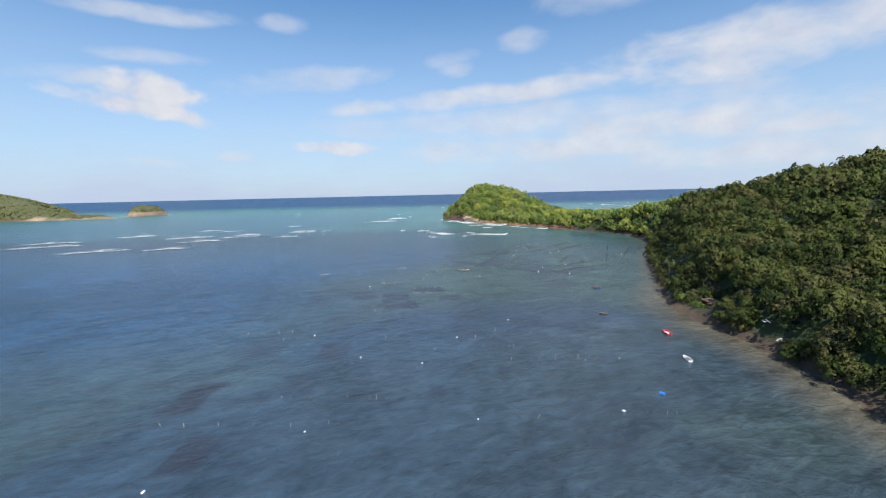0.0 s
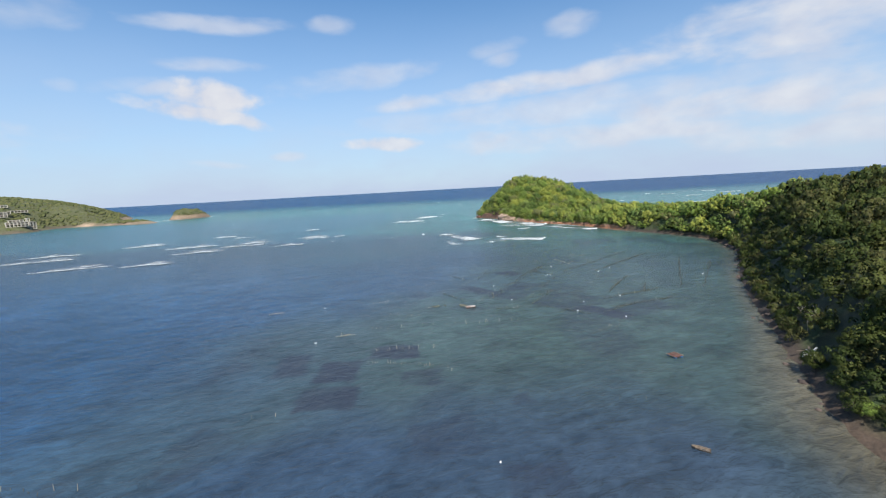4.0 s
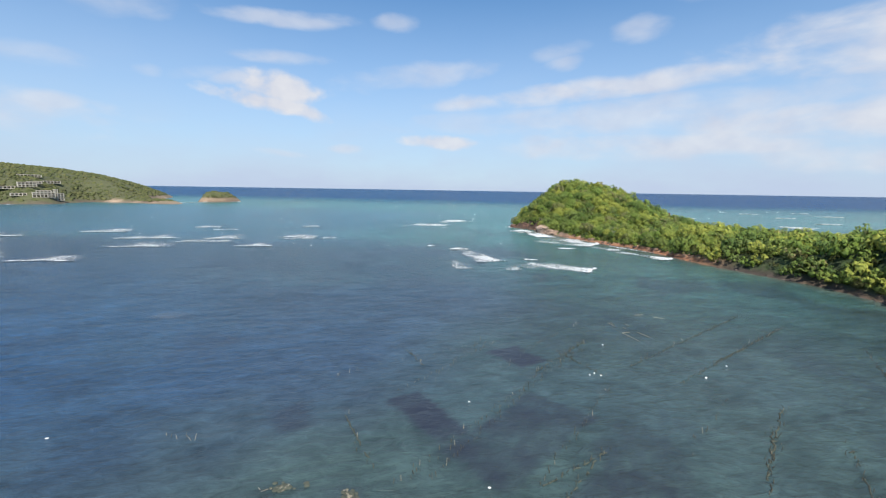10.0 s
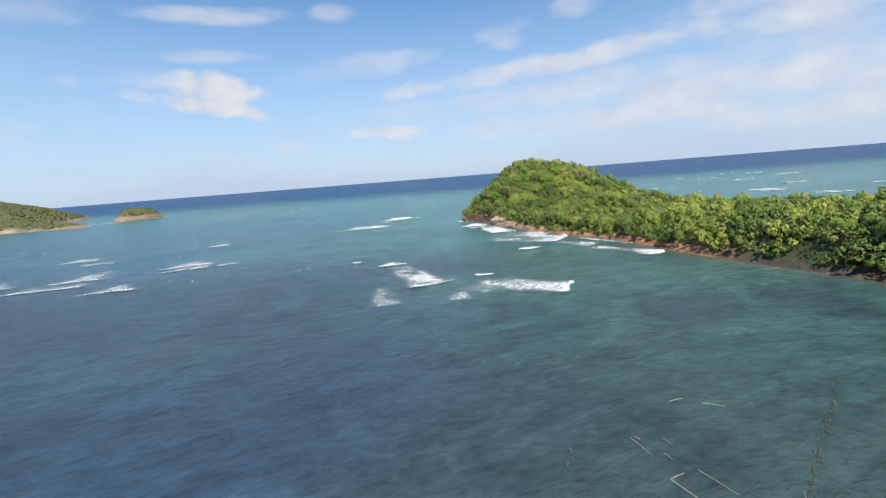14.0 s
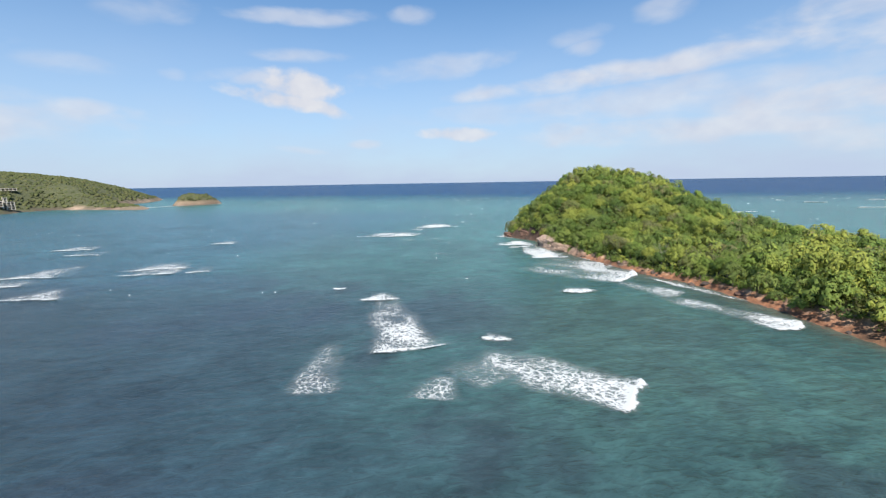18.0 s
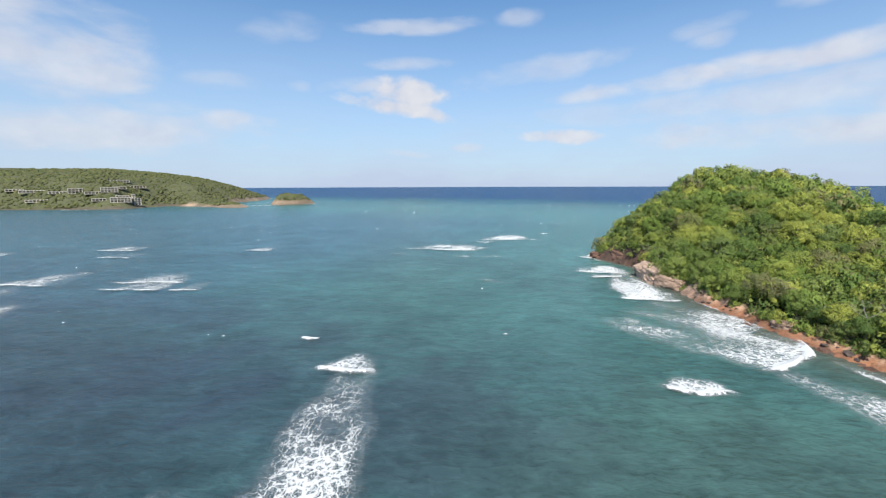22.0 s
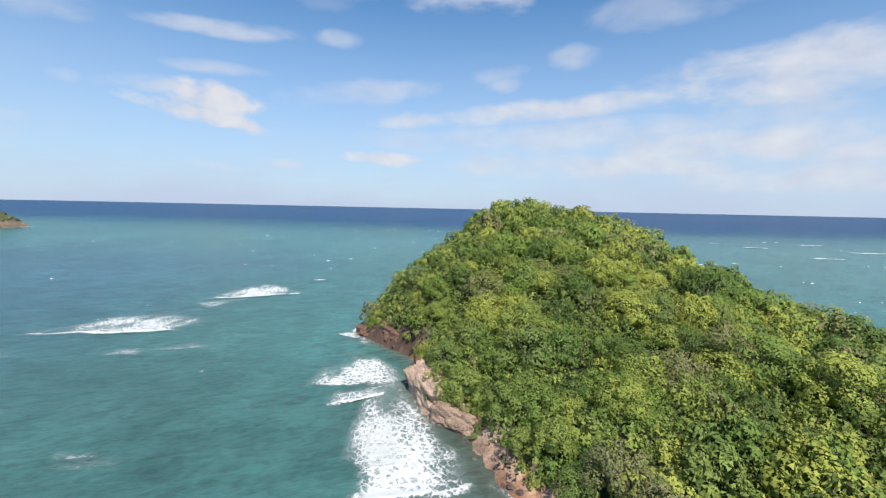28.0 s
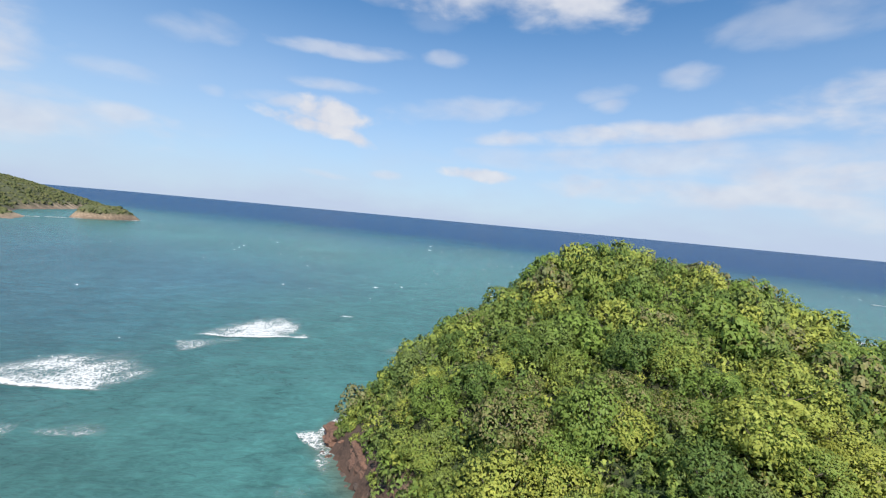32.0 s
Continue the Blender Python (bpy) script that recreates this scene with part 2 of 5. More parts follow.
def land_material():
    m, node = material("land")
    co = node("ShaderNodeTexCoord").outputs["Object"]
    soil = node("ShaderNodeAttribute", {"attribute_name": "soil"}).outputs["Color"]
    n1 = node("ShaderNodeTexNoise", None, Vector=co, Scale=0.35, Detail=6.0, Roughness=0.65).outputs[0]
    n2 = node("ShaderNodeTexNoise", None, Vector=co, Scale=2.2, Detail=6.0, Roughness=0.7).outputs[0]
    f = math_node(node, "ADD", math_node(node, "MULTIPLY", n1, 0.5), math_node(node, "MULTIPLY", n2, 0.5))
    k = node("ShaderNodeMapRange", None, Value=f, From_Min=0.34, From_Max=0.66, To_Min=0.26, To_Max=1.2).outputs[0]
    col = node("ShaderNodeVectorMath", {"operation": "SCALE"}, i0=soil, Scale=k).outputs[0]
    bmp = node("ShaderNodeBump", None, Strength=0.7, Distance=0.5, Height=f).outputs[0]
    p = node("ShaderNodeBsdfPrincipled", None, Base_Color=col, Roughness=0.9, Normal=bmp)
    return finish(m, node, p.outputs[0])


def leaf_material(name, stops, through_light=0.22):
    """Leaves: colour differs from tree to tree and from leaf to leaf."""
    m, node = material(name)
    tint = node("ShaderNodeAttribute", {"attribute_name": "tint"}).outputs["Fac"]
    obj = node("ShaderNodeObjectInfo").outputs["Random"]
    isl = node("ShaderNodeNewGeometry").outputs["Random Per Island"]
    f = math_node(node, "FRACT", math_node(node, "ADD", tint, obj))
    f = math_node(node, "ADD", math_node(node, "MULTIPLY", f, 0.9), math_node(node, "MULTIPLY", isl, 0.1))
    col = ramp(node, f, stops)
    geo = node("ShaderNodeNewGeometry")
    leafy = node("ShaderNodeTexNoise", None, Vector=geo.outputs["Position"], Scale=1.5, Detail=5.0, Roughness=0.75).outputs[0]
    spray = node("ShaderNodeMapRange", None, Value=leafy, From_Min=0.32, From_Max=0.68, To_Min=0.74, To_Max=1.22).outputs[0]
    k = math_node(node, "MULTIPLY", math_node(node, "MULTIPLY_ADD", isl, 0.24, 0.88), spray)
    col = node("ShaderNodeVectorMath", {"operation": "SCALE"}, i0=col, Scale=k).outputs[0]
    # the crown's rounded form carries the light more than the single leaf
    puff = node("ShaderNodeAttribute", {"attribute_name": "puff"}).outputs["Vector"]
    turn = node("ShaderNodeVectorTransform", None, Vector=puff)
    turn.vector_type, turn.convert_from, turn.convert_to = "NORMAL", "OBJECT", "WORLD"
    nrm = mix_color(node, 0.14, turn.outputs[0], geo.outputs["Normal"])
    nrm = node("ShaderNodeVectorMath", {"operation": "NORMALIZE"}, i0=nrm).outputs[0]
    p = node("ShaderNodeBsdfPrincipled", None, Base_Color=col, Roughness=0.6, Normal=nrm)
    p.inputs["Specular IOR Level"].default_value = 0.12
    t = node("ShaderNodeBsdfTranslucent", None, Color=col)
    s = node("ShaderNodeMixShader", None, Fac=through_light, i1=p.outputs[0], i2=t.outputs[0])
    return finish(m, node, s.outputs[0])


SEA = sea_material()
FOAM = foam_material()
LAND = land_material()
LEAF = leaf_material("leaves", [(0.0, (0.091, 0.14, 0.042)), (0.14, (0.128, 0.195, 0.052)), (0.3, (0.203, 0.285, 0.06)), (0.44, (0.166, 0.215, 0.072)), (0.56, (0.268, 0.33, 0.075)), (0.68, (0.385, 0.40, 0.088)),
                                (0.78, (0.214, 0.28, 0.065)), (0.88, (0.161, 0.225, 0.058)), (0.92, (0.289, 0.245, 0.115)), (0.96, (0.225, 0.235, 0.115)), (1.0, (0.102, 0.15, 0.045))], 0.34)
# olive leaves of the bay hillside, its shade put into the colour
LEAF_SHADED = leaf_material("leaves_shaded", [(0.0, (0.038, 0.058, 0.017)), (0.35, (0.062, 0.084, 0.022)), (0.65, (0.096, 0.113, 0.03)), (0.85, (0.11, 0.104, 0.04)), (1.0, (0.045, 0.069, 0.02))], 0.28)
# distant olive scrub, lightened in its colour to stand for haze
LEAF_HAZED = leaf_material("leaves_hazed_scrub", [(0.0, (0.072, 0.086, 0.036)), (0.4, (0.094, 0.108, 0.040)), (0.7, (0.130, 0.130, 0.054)), (1.0, (0.108, 0.122, 0.043))], 0.2)
BARK = plain_material("bark", (0.15, 0.125, 0.1), 0.9, scale=2.0, vary=0.5)
DEADWOOD = plain_material("dead_wood", (0.25, 0.225, 0.19), 0.9, scale=2.0)
ROCK = plain_material("shore_rock", (0.085, 0.062, 0.052), 0.9, scale=1.2, vary=0.5, bump=0.8, dist=0.15)
PALE_ROCK = plain_material("pale_rock", (0.43, 0.3, 0.22), 0.9, scale=4.0, vary=0.55, bump=1.0, dist=0.5)
RED_ROCK = plain_material("red_rock", (0.13, 0.07, 0.048), 0.9, scale=3.0, vary=0.65, bump=1.0, dist=0.4)


# ======== numeric helpers ========
def lattice(ix, iy, seed):
    h = np.sin(ix * 127.1 + iy * 311.7 + seed * 74.7) * 43758.5453
    return h - np.floor(h)


def value_noise(x, y, seed=0):
    ix, iy = np.floor(x), np.floor(y)
    fx, fy = x - ix, y - iy
    fx, fy = fx * fx * (3 - 2 * fx), fy * fy * (3 - 2 * fy)
    a, b = lattice(ix, iy, seed), lattice(ix + 1, iy, seed)
    c, d = lattice(ix, iy + 1, seed), lattice(ix + 1, iy + 1, seed)
    return (a * (1 - fx) + b * fx) * (1 - fy) + (c * (1 - fx) + d * fx) * fy


def fbm(x, y, seed=0, octaves=4):
    s, a, tot = 0.0, 1.0, 0.0
    for o in range(octaves):
        s = s + a * value_noise(x * 2 ** o, y * 2 ** o, seed + o)
        tot += a
        a *= 0.5
    return s / tot


def smooth(a, b, x):
    t = np.clip((x - a) / (b - a), 0, 1)
    return t * t * (3 - 2 * t)


def shore_distance(x, y, outline):
    """Metres from the coastline: positive on land, negative at sea."""
    pts = np.array(outline, float)
    nxt = np.roll(pts, -1, 0)
    d2 = np.full(x.shape, 1e12)
    inside = np.zeros(x.shape, bool)
    for (ax, ay), (bx, by) in zip(pts, nxt):
        dx, dy = bx - ax, by - ay
        u = np.clip(((x - ax) * dx + (y - ay) * dy) / (dx * dx + dy * dy), 0, 1)
        d2 = np.minimum(d2, (x - ax - u * dx) ** 2 + (y - ay - u * dy) ** 2)
        if ay != by:
            inside ^= ((ay > y) != (by > y)) & (x < (bx - ax) * (y - ay) / (by - ay) + ax)
    return np.where(inside, 1, -1) * np.sqrt(d2)


def bulk_mesh(name, verts, faces, mat, floats=None, colors=None, shade_smooth=False, vectors=None):
    """A mesh from numpy arrays; faces is an (n, 3) or (n, 4) array of equal sides."""
    me = bpy.data.meshes.new(name)
    n, k = faces.shape
    me.vertices.add(len(verts))
    me.vertices.foreach_set("co", np.ascontiguousarray(verts, np.float32).ravel())
    me.loops.add(n * k)
    me.loops.foreach_set("vertex_index", np.ascontiguousarray(faces, np.int32).ravel())
    me.polygons.add(n)
    me.polygons.foreach_set("loop_start", np.arange(0, n * k, k, dtype=np.int32))
    me.polygons.foreach_set("loop_total", np.full(n, k, np.int32))
    me.update(calc_edges=True)
    me.polygons.foreach_set("use_smooth", np.full(n, shade_smooth, bool))
    for key, arr in (floats or {}).items():
        at = me.attributes.new(key, "FLOAT", "POINT")
        at.data.foreach_set("value", np.ascontiguousarray(arr, np.float32))
    for key, arr in (vectors or {}).items():
        at = me.attributes.new(key, "FLOAT_VECTOR", "POINT")
        at.data.foreach_set("vector", np.ascontiguousarray(arr, np.float32).ravel())
    for key, arr in (colors or {}).items():
        at = me.attributes.new(key, "FLOAT_COLOR", "POINT")
        rgba = np.ones((len(verts), 4), np.float32)
        rgba[:, :3] = arr
        at.data.foreach_set("color", rgba.ravel())
    me.materials.append(mat)
    me.validate()
    return me


def grid_faces(nx, ny):
    i = np.arange(nx * ny).reshape(ny, nx)
    return np.stack([i[:-1, :-1], i[:-1, 1:], i[1:, 1:], i[1:, :-1]], -1).reshape(-1, 4)


def spread(*pieces):
    """Grid lines from (start, stop, step) pieces."""
    out = []
    for a, b, s in pieces:
        out.append(np.arange(a, b, s, dtype=float))
    return np.concatenate(out)


def mesh_of(name, bm, mat):
    me = bpy.data.meshes.new(name)
    bm.normal_update()
    bm.to_mesh(me)
    bm.free()
    me.materials.append(mat)
    return me


def part(name, bm, mat, parent, label=""):
    """One mesh object under a thing or under a part."""
    ob = new(name, mesh_of(name, bm, mat))
    ob.parent = parent
    return tagged(ob, label)


def thing(name, m, label, category, group="", kind=""):
    ob = new(name)
    ob.empty_display_size = 0.3
    ob.matrix_world = m
    return tagged(ob, label, category, group, kind)


def add_box(bm, cx, cy, cz, sx, sy, sz, m=None):
    r = bmesh.ops.create_cube(bm, size=1, matrix=(m or Matrix()) @ Matrix.Translation((cx, cy, cz)) @ Matrix.Diagonal((sx, sy, sz, 1)))
    return r["verts"]


def add_rod(bm, a, b, r0, r1=None, sides=6):
    a, b = Vector(a), Vector(b)
    d = b - a
    m = Matrix.Translation((a + b) / 2) @ d.to_track_quat("Z", "Y").to_matrix().to_4x4()
    bmesh.ops.create_cone(bm, cap_ends=True, segments=sides, radius1=r0, radius2=r0 if r1 is None else r1, depth=d.length, matrix=m)


# ======== the lie of the land ========
COAST = [(64, -150), (66, 30), (68, 62), (71, 80), (71, 95), (69, 112), (70, 128), (75, 143), (82, 160), (90, 180), (100, 206), (110, 230), (122, 252), (138, 284),
         (145, 310), (147, 332), (142, 354), (131, 373), (120, 390), (111, 408), (103, 430), (94, 450), (86, 463), (77, 472), (66, 487), (50, 511), (44, 526), (34, 534),
         (29.5, 547), (28, 566), (16, 577), (5, 587), (3, 596), (3, 615), (10, 650), (24, 690), (52, 718), (95, 722), (135, 705), (158, 684), (168, 650), (176, 610),
         (190, 562), (212, 520), (240, 490), (285, 455), (345, 410), (600, 300), (900, -150)]


def headland_height(x, y, d):
    """Ground level of the bay's east shore, the neck and the headland hill."""
    u = (x - 74.3) / np.where(x < 74.3, 52.6, 66.4)
    v = (y - 656.7) / np.where(y < 656.7, 93.3, 79.1)
    hill = 38.3 * np.exp(-(u * u + v * v) ** 1.3) - 4.4 * np.exp(-((x - 103.5) / 39) ** 2 - ((y - 615.8) / 39) ** 2)
    u2 = np.where(x < 211.9, (x - 211.9) / 101.4, (x - 211.9) / 200)
    v2 = (y - 159.9) / 186.3
    v2 = np.where(v2 < 0, v2 * 0.5, v2)
    ridge = 42.9 * np.exp(-(u2 * u2 + v2 * v2))
    knoll = 9.5 * np.exp(-((x - 31) / 14) ** 2 - ((y - 600) / 24) ** 2)
    dd = np.maximum(d, 0)
    bluff = smooth(60, 25, x) * smooth(500, 535, y) * smooth(660, 620, y)
    g = 3.9 * (1 - np.exp(-dd / 8)) + hill + ridge + knoll + (fbm(x * 0.06, y * 0.06, 3) - 0.5) * 4 * smooth(4, 20, dd)
    cap = 0.3 + (0.75 + 3.4 * bluff) * dd + 0.03 * dd * dd
    z = np.where(d > 0, np.minimum(g, cap), np.maximum(d * 0.15, -4))
    # levelled ground under the shack and the wrecked boat
    for px, py, rx, ry, lev in ((77.5, 121, 6, 8, 1.0), (82.5, 153, 3.0, 4.5, 0.9)):
        w = smooth(0, 1.5, d) * np.exp(-(((x - px) / rx) ** 2 + ((y - py) / ry) ** 2) ** 2)
        z = z * (1 - w) + lev * w
    return z


def sea_color(x, y, d):
    """Colour of the water over sand, weed, reef and the deep."""
    def c(r, g, b):
        return np.array([r, g, b])
    n = fbm(x * 0.012, y * 0.012, 11, 5)
    n2 = fbm(x * 0.05, y * 0.035, 17, 4)
    green, slate, blue = c(0.057, 0.085, 0.08), c(0.039, 0.062, 0.098), c(0.019, 0.062, 0.135)
    turq, deep = c(0.062, 0.19, 0.18), c(0.002, 0.055, 0.158)
    w = np.clip(smooth(0.35, 0.65, n + 0.25 * (n2 - 0.5)) + 0.4 * smooth(130, 80, y), 0, 1)[..., None]
    col = green * w + slate * (1 - w)
    k = (smooth(35, -110, x + 80 * (n - 0.5)) * (1 - 0.5 * smooth(120, 70, y)))[..., None]
    col = col * (1 - k) + (blue * (0.7 + 0.6 * n2[..., None])) * k
    col = col * (1.2 - 0.3 * smooth(95, 150, y) + 0.3 * smooth(150, 240, y) - 0.36 * smooth(240, 290, y) + 0.12 * smooth(75, 130, y))[..., None]
    k = (0.55 * smooth(190, 290, y) * smooth(80, 10, x + 60 * (n - 0.5)))[..., None]
    col = col * (1 - k) + c(0.046, 0.086, 0.122) * (0.75 + 0.5 * n2[..., None]) * k
    k = (0.7 * smooth(-18, 14, x + 40 * (n - 0.5)) * smooth(110, 165, y) * smooth(300, 250, y))[..., None]
    col = col * (1 - k) + c(0.058, 0.1, 0.094) * (0.78 + 0.5 * n2[..., None]) * k
    k = (0.55 * smooth(240, 280, y) * smooth(-10, 30, x + 40 * (n - 0.5)) * smooth(350, 310, y))[..., None]
    col = col * (1 - k) + c(0.048, 0.084, 0.08) * (0.7 + 0.5 * n2[..., None]) * k
    teal = c(0.058, 0.138, 0.129)
    k = (0.85 * smooth(270, 370, y + 0.15 * x + 70 * (n - 0.5)))[..., None]
    col = col * (1 - k) + teal * (0.8 + 0.4 * n2[..., None]) * k
    k = (0.8 * smooth(420, 470, y + 40 * (n - 0.5)))[..., None]
    col = col * (1 - k) + c(0.062, 0.168, 0.155) * (0.75 + 0.5 * n2[..., None]) * k
    k = smooth(500, 680, y + 0.12 * x + 90 * (n - 0.5))[..., None]
    col = col * (1 - k) + turq * (0.75 + 0.5 * n[..., None]) * k
    # dark weed beds inside the reef line
    k = (smooth(0.54, 0.66, n2) * smooth(480, 410, y) * smooth(250, 330, y) * 0.6)[..., None]
    col = col * (1 - k) + c(0.036, 0.052, 0.066) * k
    k = (0.75 * smooth(15, -45, x + 50 * (n - 0.5)) * smooth(290, 340, y) * smooth(450, 395, y - 0.1 * x))[..., None]
    col = col * (1 - k) + c(0.032, 0.056, 0.082) * (0.7 + 0.6 * n2[..., None]) * k
    k = (0.45 * smooth(15, 55, x + 30 * (n2 - 0.5)) * smooth(340, 375, y) * smooth(460, 420, y) * smooth(0.38, 0.55, n2))[..., None]
    col = col * (1 - k) + c(0.08, 0.17, 0.138) * k
    k = (0.6 * smooth(-40, -170, x + 60 * (n - 0.5)) * smooth(380, 430, y) * smooth(950, 700, y))[..., None]
    col = col * (1 - k) + c(0.044, 0.114, 0.178) * (0.75 + 0.5 * n2[..., None]) * k
    k = smooth(880, 1650, y - 0.1 * np.abs(x) + 340 * (n - 0.5) + 240 * (fbm(x * 0.0016, y * 0.008, 19, 3) - 0.5))[..., None]
    col = col * (1 - k) + deep * k
    col = col * (1 - 0.1 * smooth(390, 320, y))[..., None]
    reach = 15 - 8 * smooth(130, 200, y)
    k = (smooth(-reach, -1, d) * (0.8 - 0.25 * smooth(130, 200, y)))[..., None]
    sand = c(0.15, 0.13, 0.09)
    col = col * (1 - k) + sand * k
    k = (0.6 * smooth(-26, -3, d + 14 * (n2 - 0.5)) * smooth(400, 430, y) * smooth(560, 520, y))[..., None]
    col = col * (1 - k) + c(0.09, 0.105, 0.085) * k
    return col


# planted weed beds: centre, half sizes, turn, darkness
NORTH_BEDS = [(-28.7, 152, 4.0, 6.6, 14, 0.75), (-16.7, 148.5, 5.0, 5.6, 8, 0.95), (-14.8, 136.3, 6.0, 5.0, 10, 0.85), (-6.4, 159.2, 6.2, 4.4, 3, 0.9), (2.6, 145.5, 4.8, 4.0, 10, 0.65), (6.5, 137.5, 3.0, 6.5, -20, 0.45),
              (40.7, 202.6, 8.2, 9.4, -33, 0.65), (50.5, 189.0, 8.4, 3.4, -42, 0.95), (62.5, 193, 11, 5.4, 32, 0.6), (58, 203.5, 11, 4.6, 22, 0.45), (27.5, 218.5, 13.2, 6.6, 60, 0.68), (11.8, 219.9, 8.0, 3.2, -43, 0.95), (25, 249.3, 5.6, 4.2, -45, 0.95)]
SOUTH_BEDS = [(-46, 74.2, 3.4, 6.4, -2, 0.8), (-28, 79.6, 3.3, 5.2, -5, 0.6), (-26.3, 96.5, 3.6, 6.2, -3, 0.7), (-29.5, 119, 4.6, 7.0, -3, 0.5), (-1.2, 75, 1.7, 2.9, 0, 0.7), (22.3, 136.2, 2.4, 2.8, 10, 0.6), (-9, 214, 4.5, 3.5, -40, 0.6),
              (-36.5, 57.0, 3.4, 4.8, 0, 0.8), (9.5, 124.0, 6, 6, 20, 0.5), (23.5, 114.5, 5, 4, 10, 0.6), (13, 95, 3.5, 8, 0, 0.35), (30.0, 90.0, 5, 7, 0, 0.35), (47, 222, 7, 10, -30, 0.35), (9, 197, 6, 4, -20, 0.5)]
BEDS = NORTH_BEDS + SOUTH_BEDS


def build_sea():
    xs = spread((-4900, -1500, 170), (-1500, -420, 40), (-420, -64, 7), (-64, 112, 1.25), (112, 420, 7), (420, 1500, 40), (1500, 5000, 170))
    ys = spread((-4900, -300, 230), (-300, 20, 10), (20, 40, 3), (40, 280, 1.4), (280, 460, 3), (460, 760, 5), (760, 1500, 20), (1500, 5000, 100))
    X, Y = np.meshgrid(xs, ys)
    D = shore_distance(X, Y, COAST)
    col = sea_color(X, Y, D)
    wx, wy = X + 2.2 * (fbm(X * 0.2, Y * 0.2, 5) - 0.5), Y + 2.2 * (fbm(X * 0.2, Y * 0.2, 8) - 0.5)
    rag = fbm(X * 0.25, Y * 0.25, 23, 3)
    weed = np.zeros(X.shape)
    for cx, cy, hx, hy, turn, dark in BEDS:
        c, s = math.cos(radians(turn)), math.sin(radians(turn))
        u, v = np.abs((wx - cx) * c + (wy - cy) * s) - hx, np.abs(-(wx - cx) * s + (wy - cy) * c) - hy
        weed = np.maximum(weed, smooth(0.9, -0.9, np.maximum(u, v)) * dark * (0.6 + 0.6 * rag))
    # loose weed scattered over the shallow farm
    loose = smooth(0.54, 0.72, fbm(X * 0.045 + 9, Y * 0.03, 77, 4)) * smooth(300, 250, Y) * smooth(20, 60, Y) * smooth(-70, -40, X) * smooth(-4, -14, D)
    weed = np.maximum(weed, 0.5 * loose)
    r = np.hypot(X, Y - 300)
    Z = 24 * smooth(1200, 4900, r) ** 1.6
    verts = np.stack([X, Y, Z], -1).reshape(-1, 3)
    me = bulk_mesh("sea", verts, grid_faces(len(xs), len(ys)), SEA, floats={"weed": weed.ravel(), "chop": (0.85 - 0.4 * smooth(300, 470, Y) - 0.225 * smooth(600, 1400, Y)).ravel()}, colors={"bed": col.reshape(-1, 3)}, shade_smooth=True)
    tagged(new("sea", me), "wind-rippled tropical bay water, slate green inshore, turquoise outside", "water", kind="structure")


build_sea()


def soil_color(x, y, d, z):
    def c(r, g, b):
        return np.array([r, g, b])
    n = fbm(x * 0.15, y * 0.15, 31, 4)
    litter, green = c(0.045, 0.05, 0.022), c(0.04, 0.07, 0.02)
    w = smooth(0.4, 0.62, n)[..., None]
    col = litter * w + green * (1 - w)
    earth = smooth(4.8, 2.6, d + 3.0 * (n - 0.5)) * smooth(385, 415, y)
    col = col * (1 - earth[..., None]) + (c(0.46, 0.2, 0.098) * (0.25 + 1.5 * n[..., None])) * earth[..., None]
    rim = smooth(1.6, 2.8, d + 2.0 * (n - 0.5)) * smooth(5.0, 3.4, d + 2.0 * (n - 0.5)) * smooth(385, 415, y)
    col = col * (1 - 0.75 * rim[..., None]) + (c(0.6, 0.42, 0.29) * (0.5 + 1.0 * n[..., None])) * 0.75 * rim[..., None]
    bluff = smooth(62, 40, x) * smooth(500, 520, y) * smooth(6.5, 3.5, d)
    pale = bluff * smooth(572, 560, y)
    col = col * (1 - pale[..., None]) + c(0.55, 0.39, 0.29) * (0.6 + 0.8 * n[..., None]) * pale[..., None]
    red = bluff * smooth(560, 572, y)
    col = col * (1 - red[..., None]) + c(0.085, 0.052, 0.038) * (0.4 + 1.2 * n[..., None]) * red[..., None]
    wet = smooth(1.7, 0.5, z + 1.2 * (n - 0.5)) * smooth(390, 410, y)
    col = col * (1 - 0.5 * wet[..., None]) + c(0.085, 0.048, 0.033) * 0.5 * wet[..., None]
    sand = smooth(3.0, 1.2, d + 2 * (n - 0.5)) * smooth(415, 385, y)
    dark = smooth(0.45, 0.6, fbm(x * 0.05, y * 0.05, 41, 3)) * smooth(120, 180, y)
    col = col * (1 - sand[..., None]) + (c(0.1, 0.068, 0.046) * (1 - dark[..., None]) + c(0.06, 0.045, 0.035) * dark[..., None]) * sand[..., None]
    return col


def build_land():
    xs = spread((-12, 210, 2.0), (210, 420, 6), (420, 920, 40))
    ys = spread((-150, 30, 6), (30, 420, 2.4), (420, 740, 1.8))
    X, Y = np.meshgrid(xs, ys)
    D = shore_distance(X, Y, COAST)
    D = D + 1.6 * (fbm(X * 0.22, Y * 0.22, 51, 3) - 0.5)
    Z = headland_height(X, Y, D)
    Z = Z + (fbm(X * 0.5, Y * 0.5, 61, 3) - 0.5) * 0.9 * smooth(0.5, 3, D)
    col = soil_color(X, Y, D, Z)
    me = bulk_mesh("ground", np.stack([X, Y, Z], -1).reshape(-1, 3), grid_faces(len(xs), len(ys)), LAND, colors={"soil": col.reshape(-1, 3)}, shade_smooth=True)
    tagged(new("ground", me), "wooded headland and bay shore of red earth, rock and leaf litter", "land", kind="structure")


build_land()


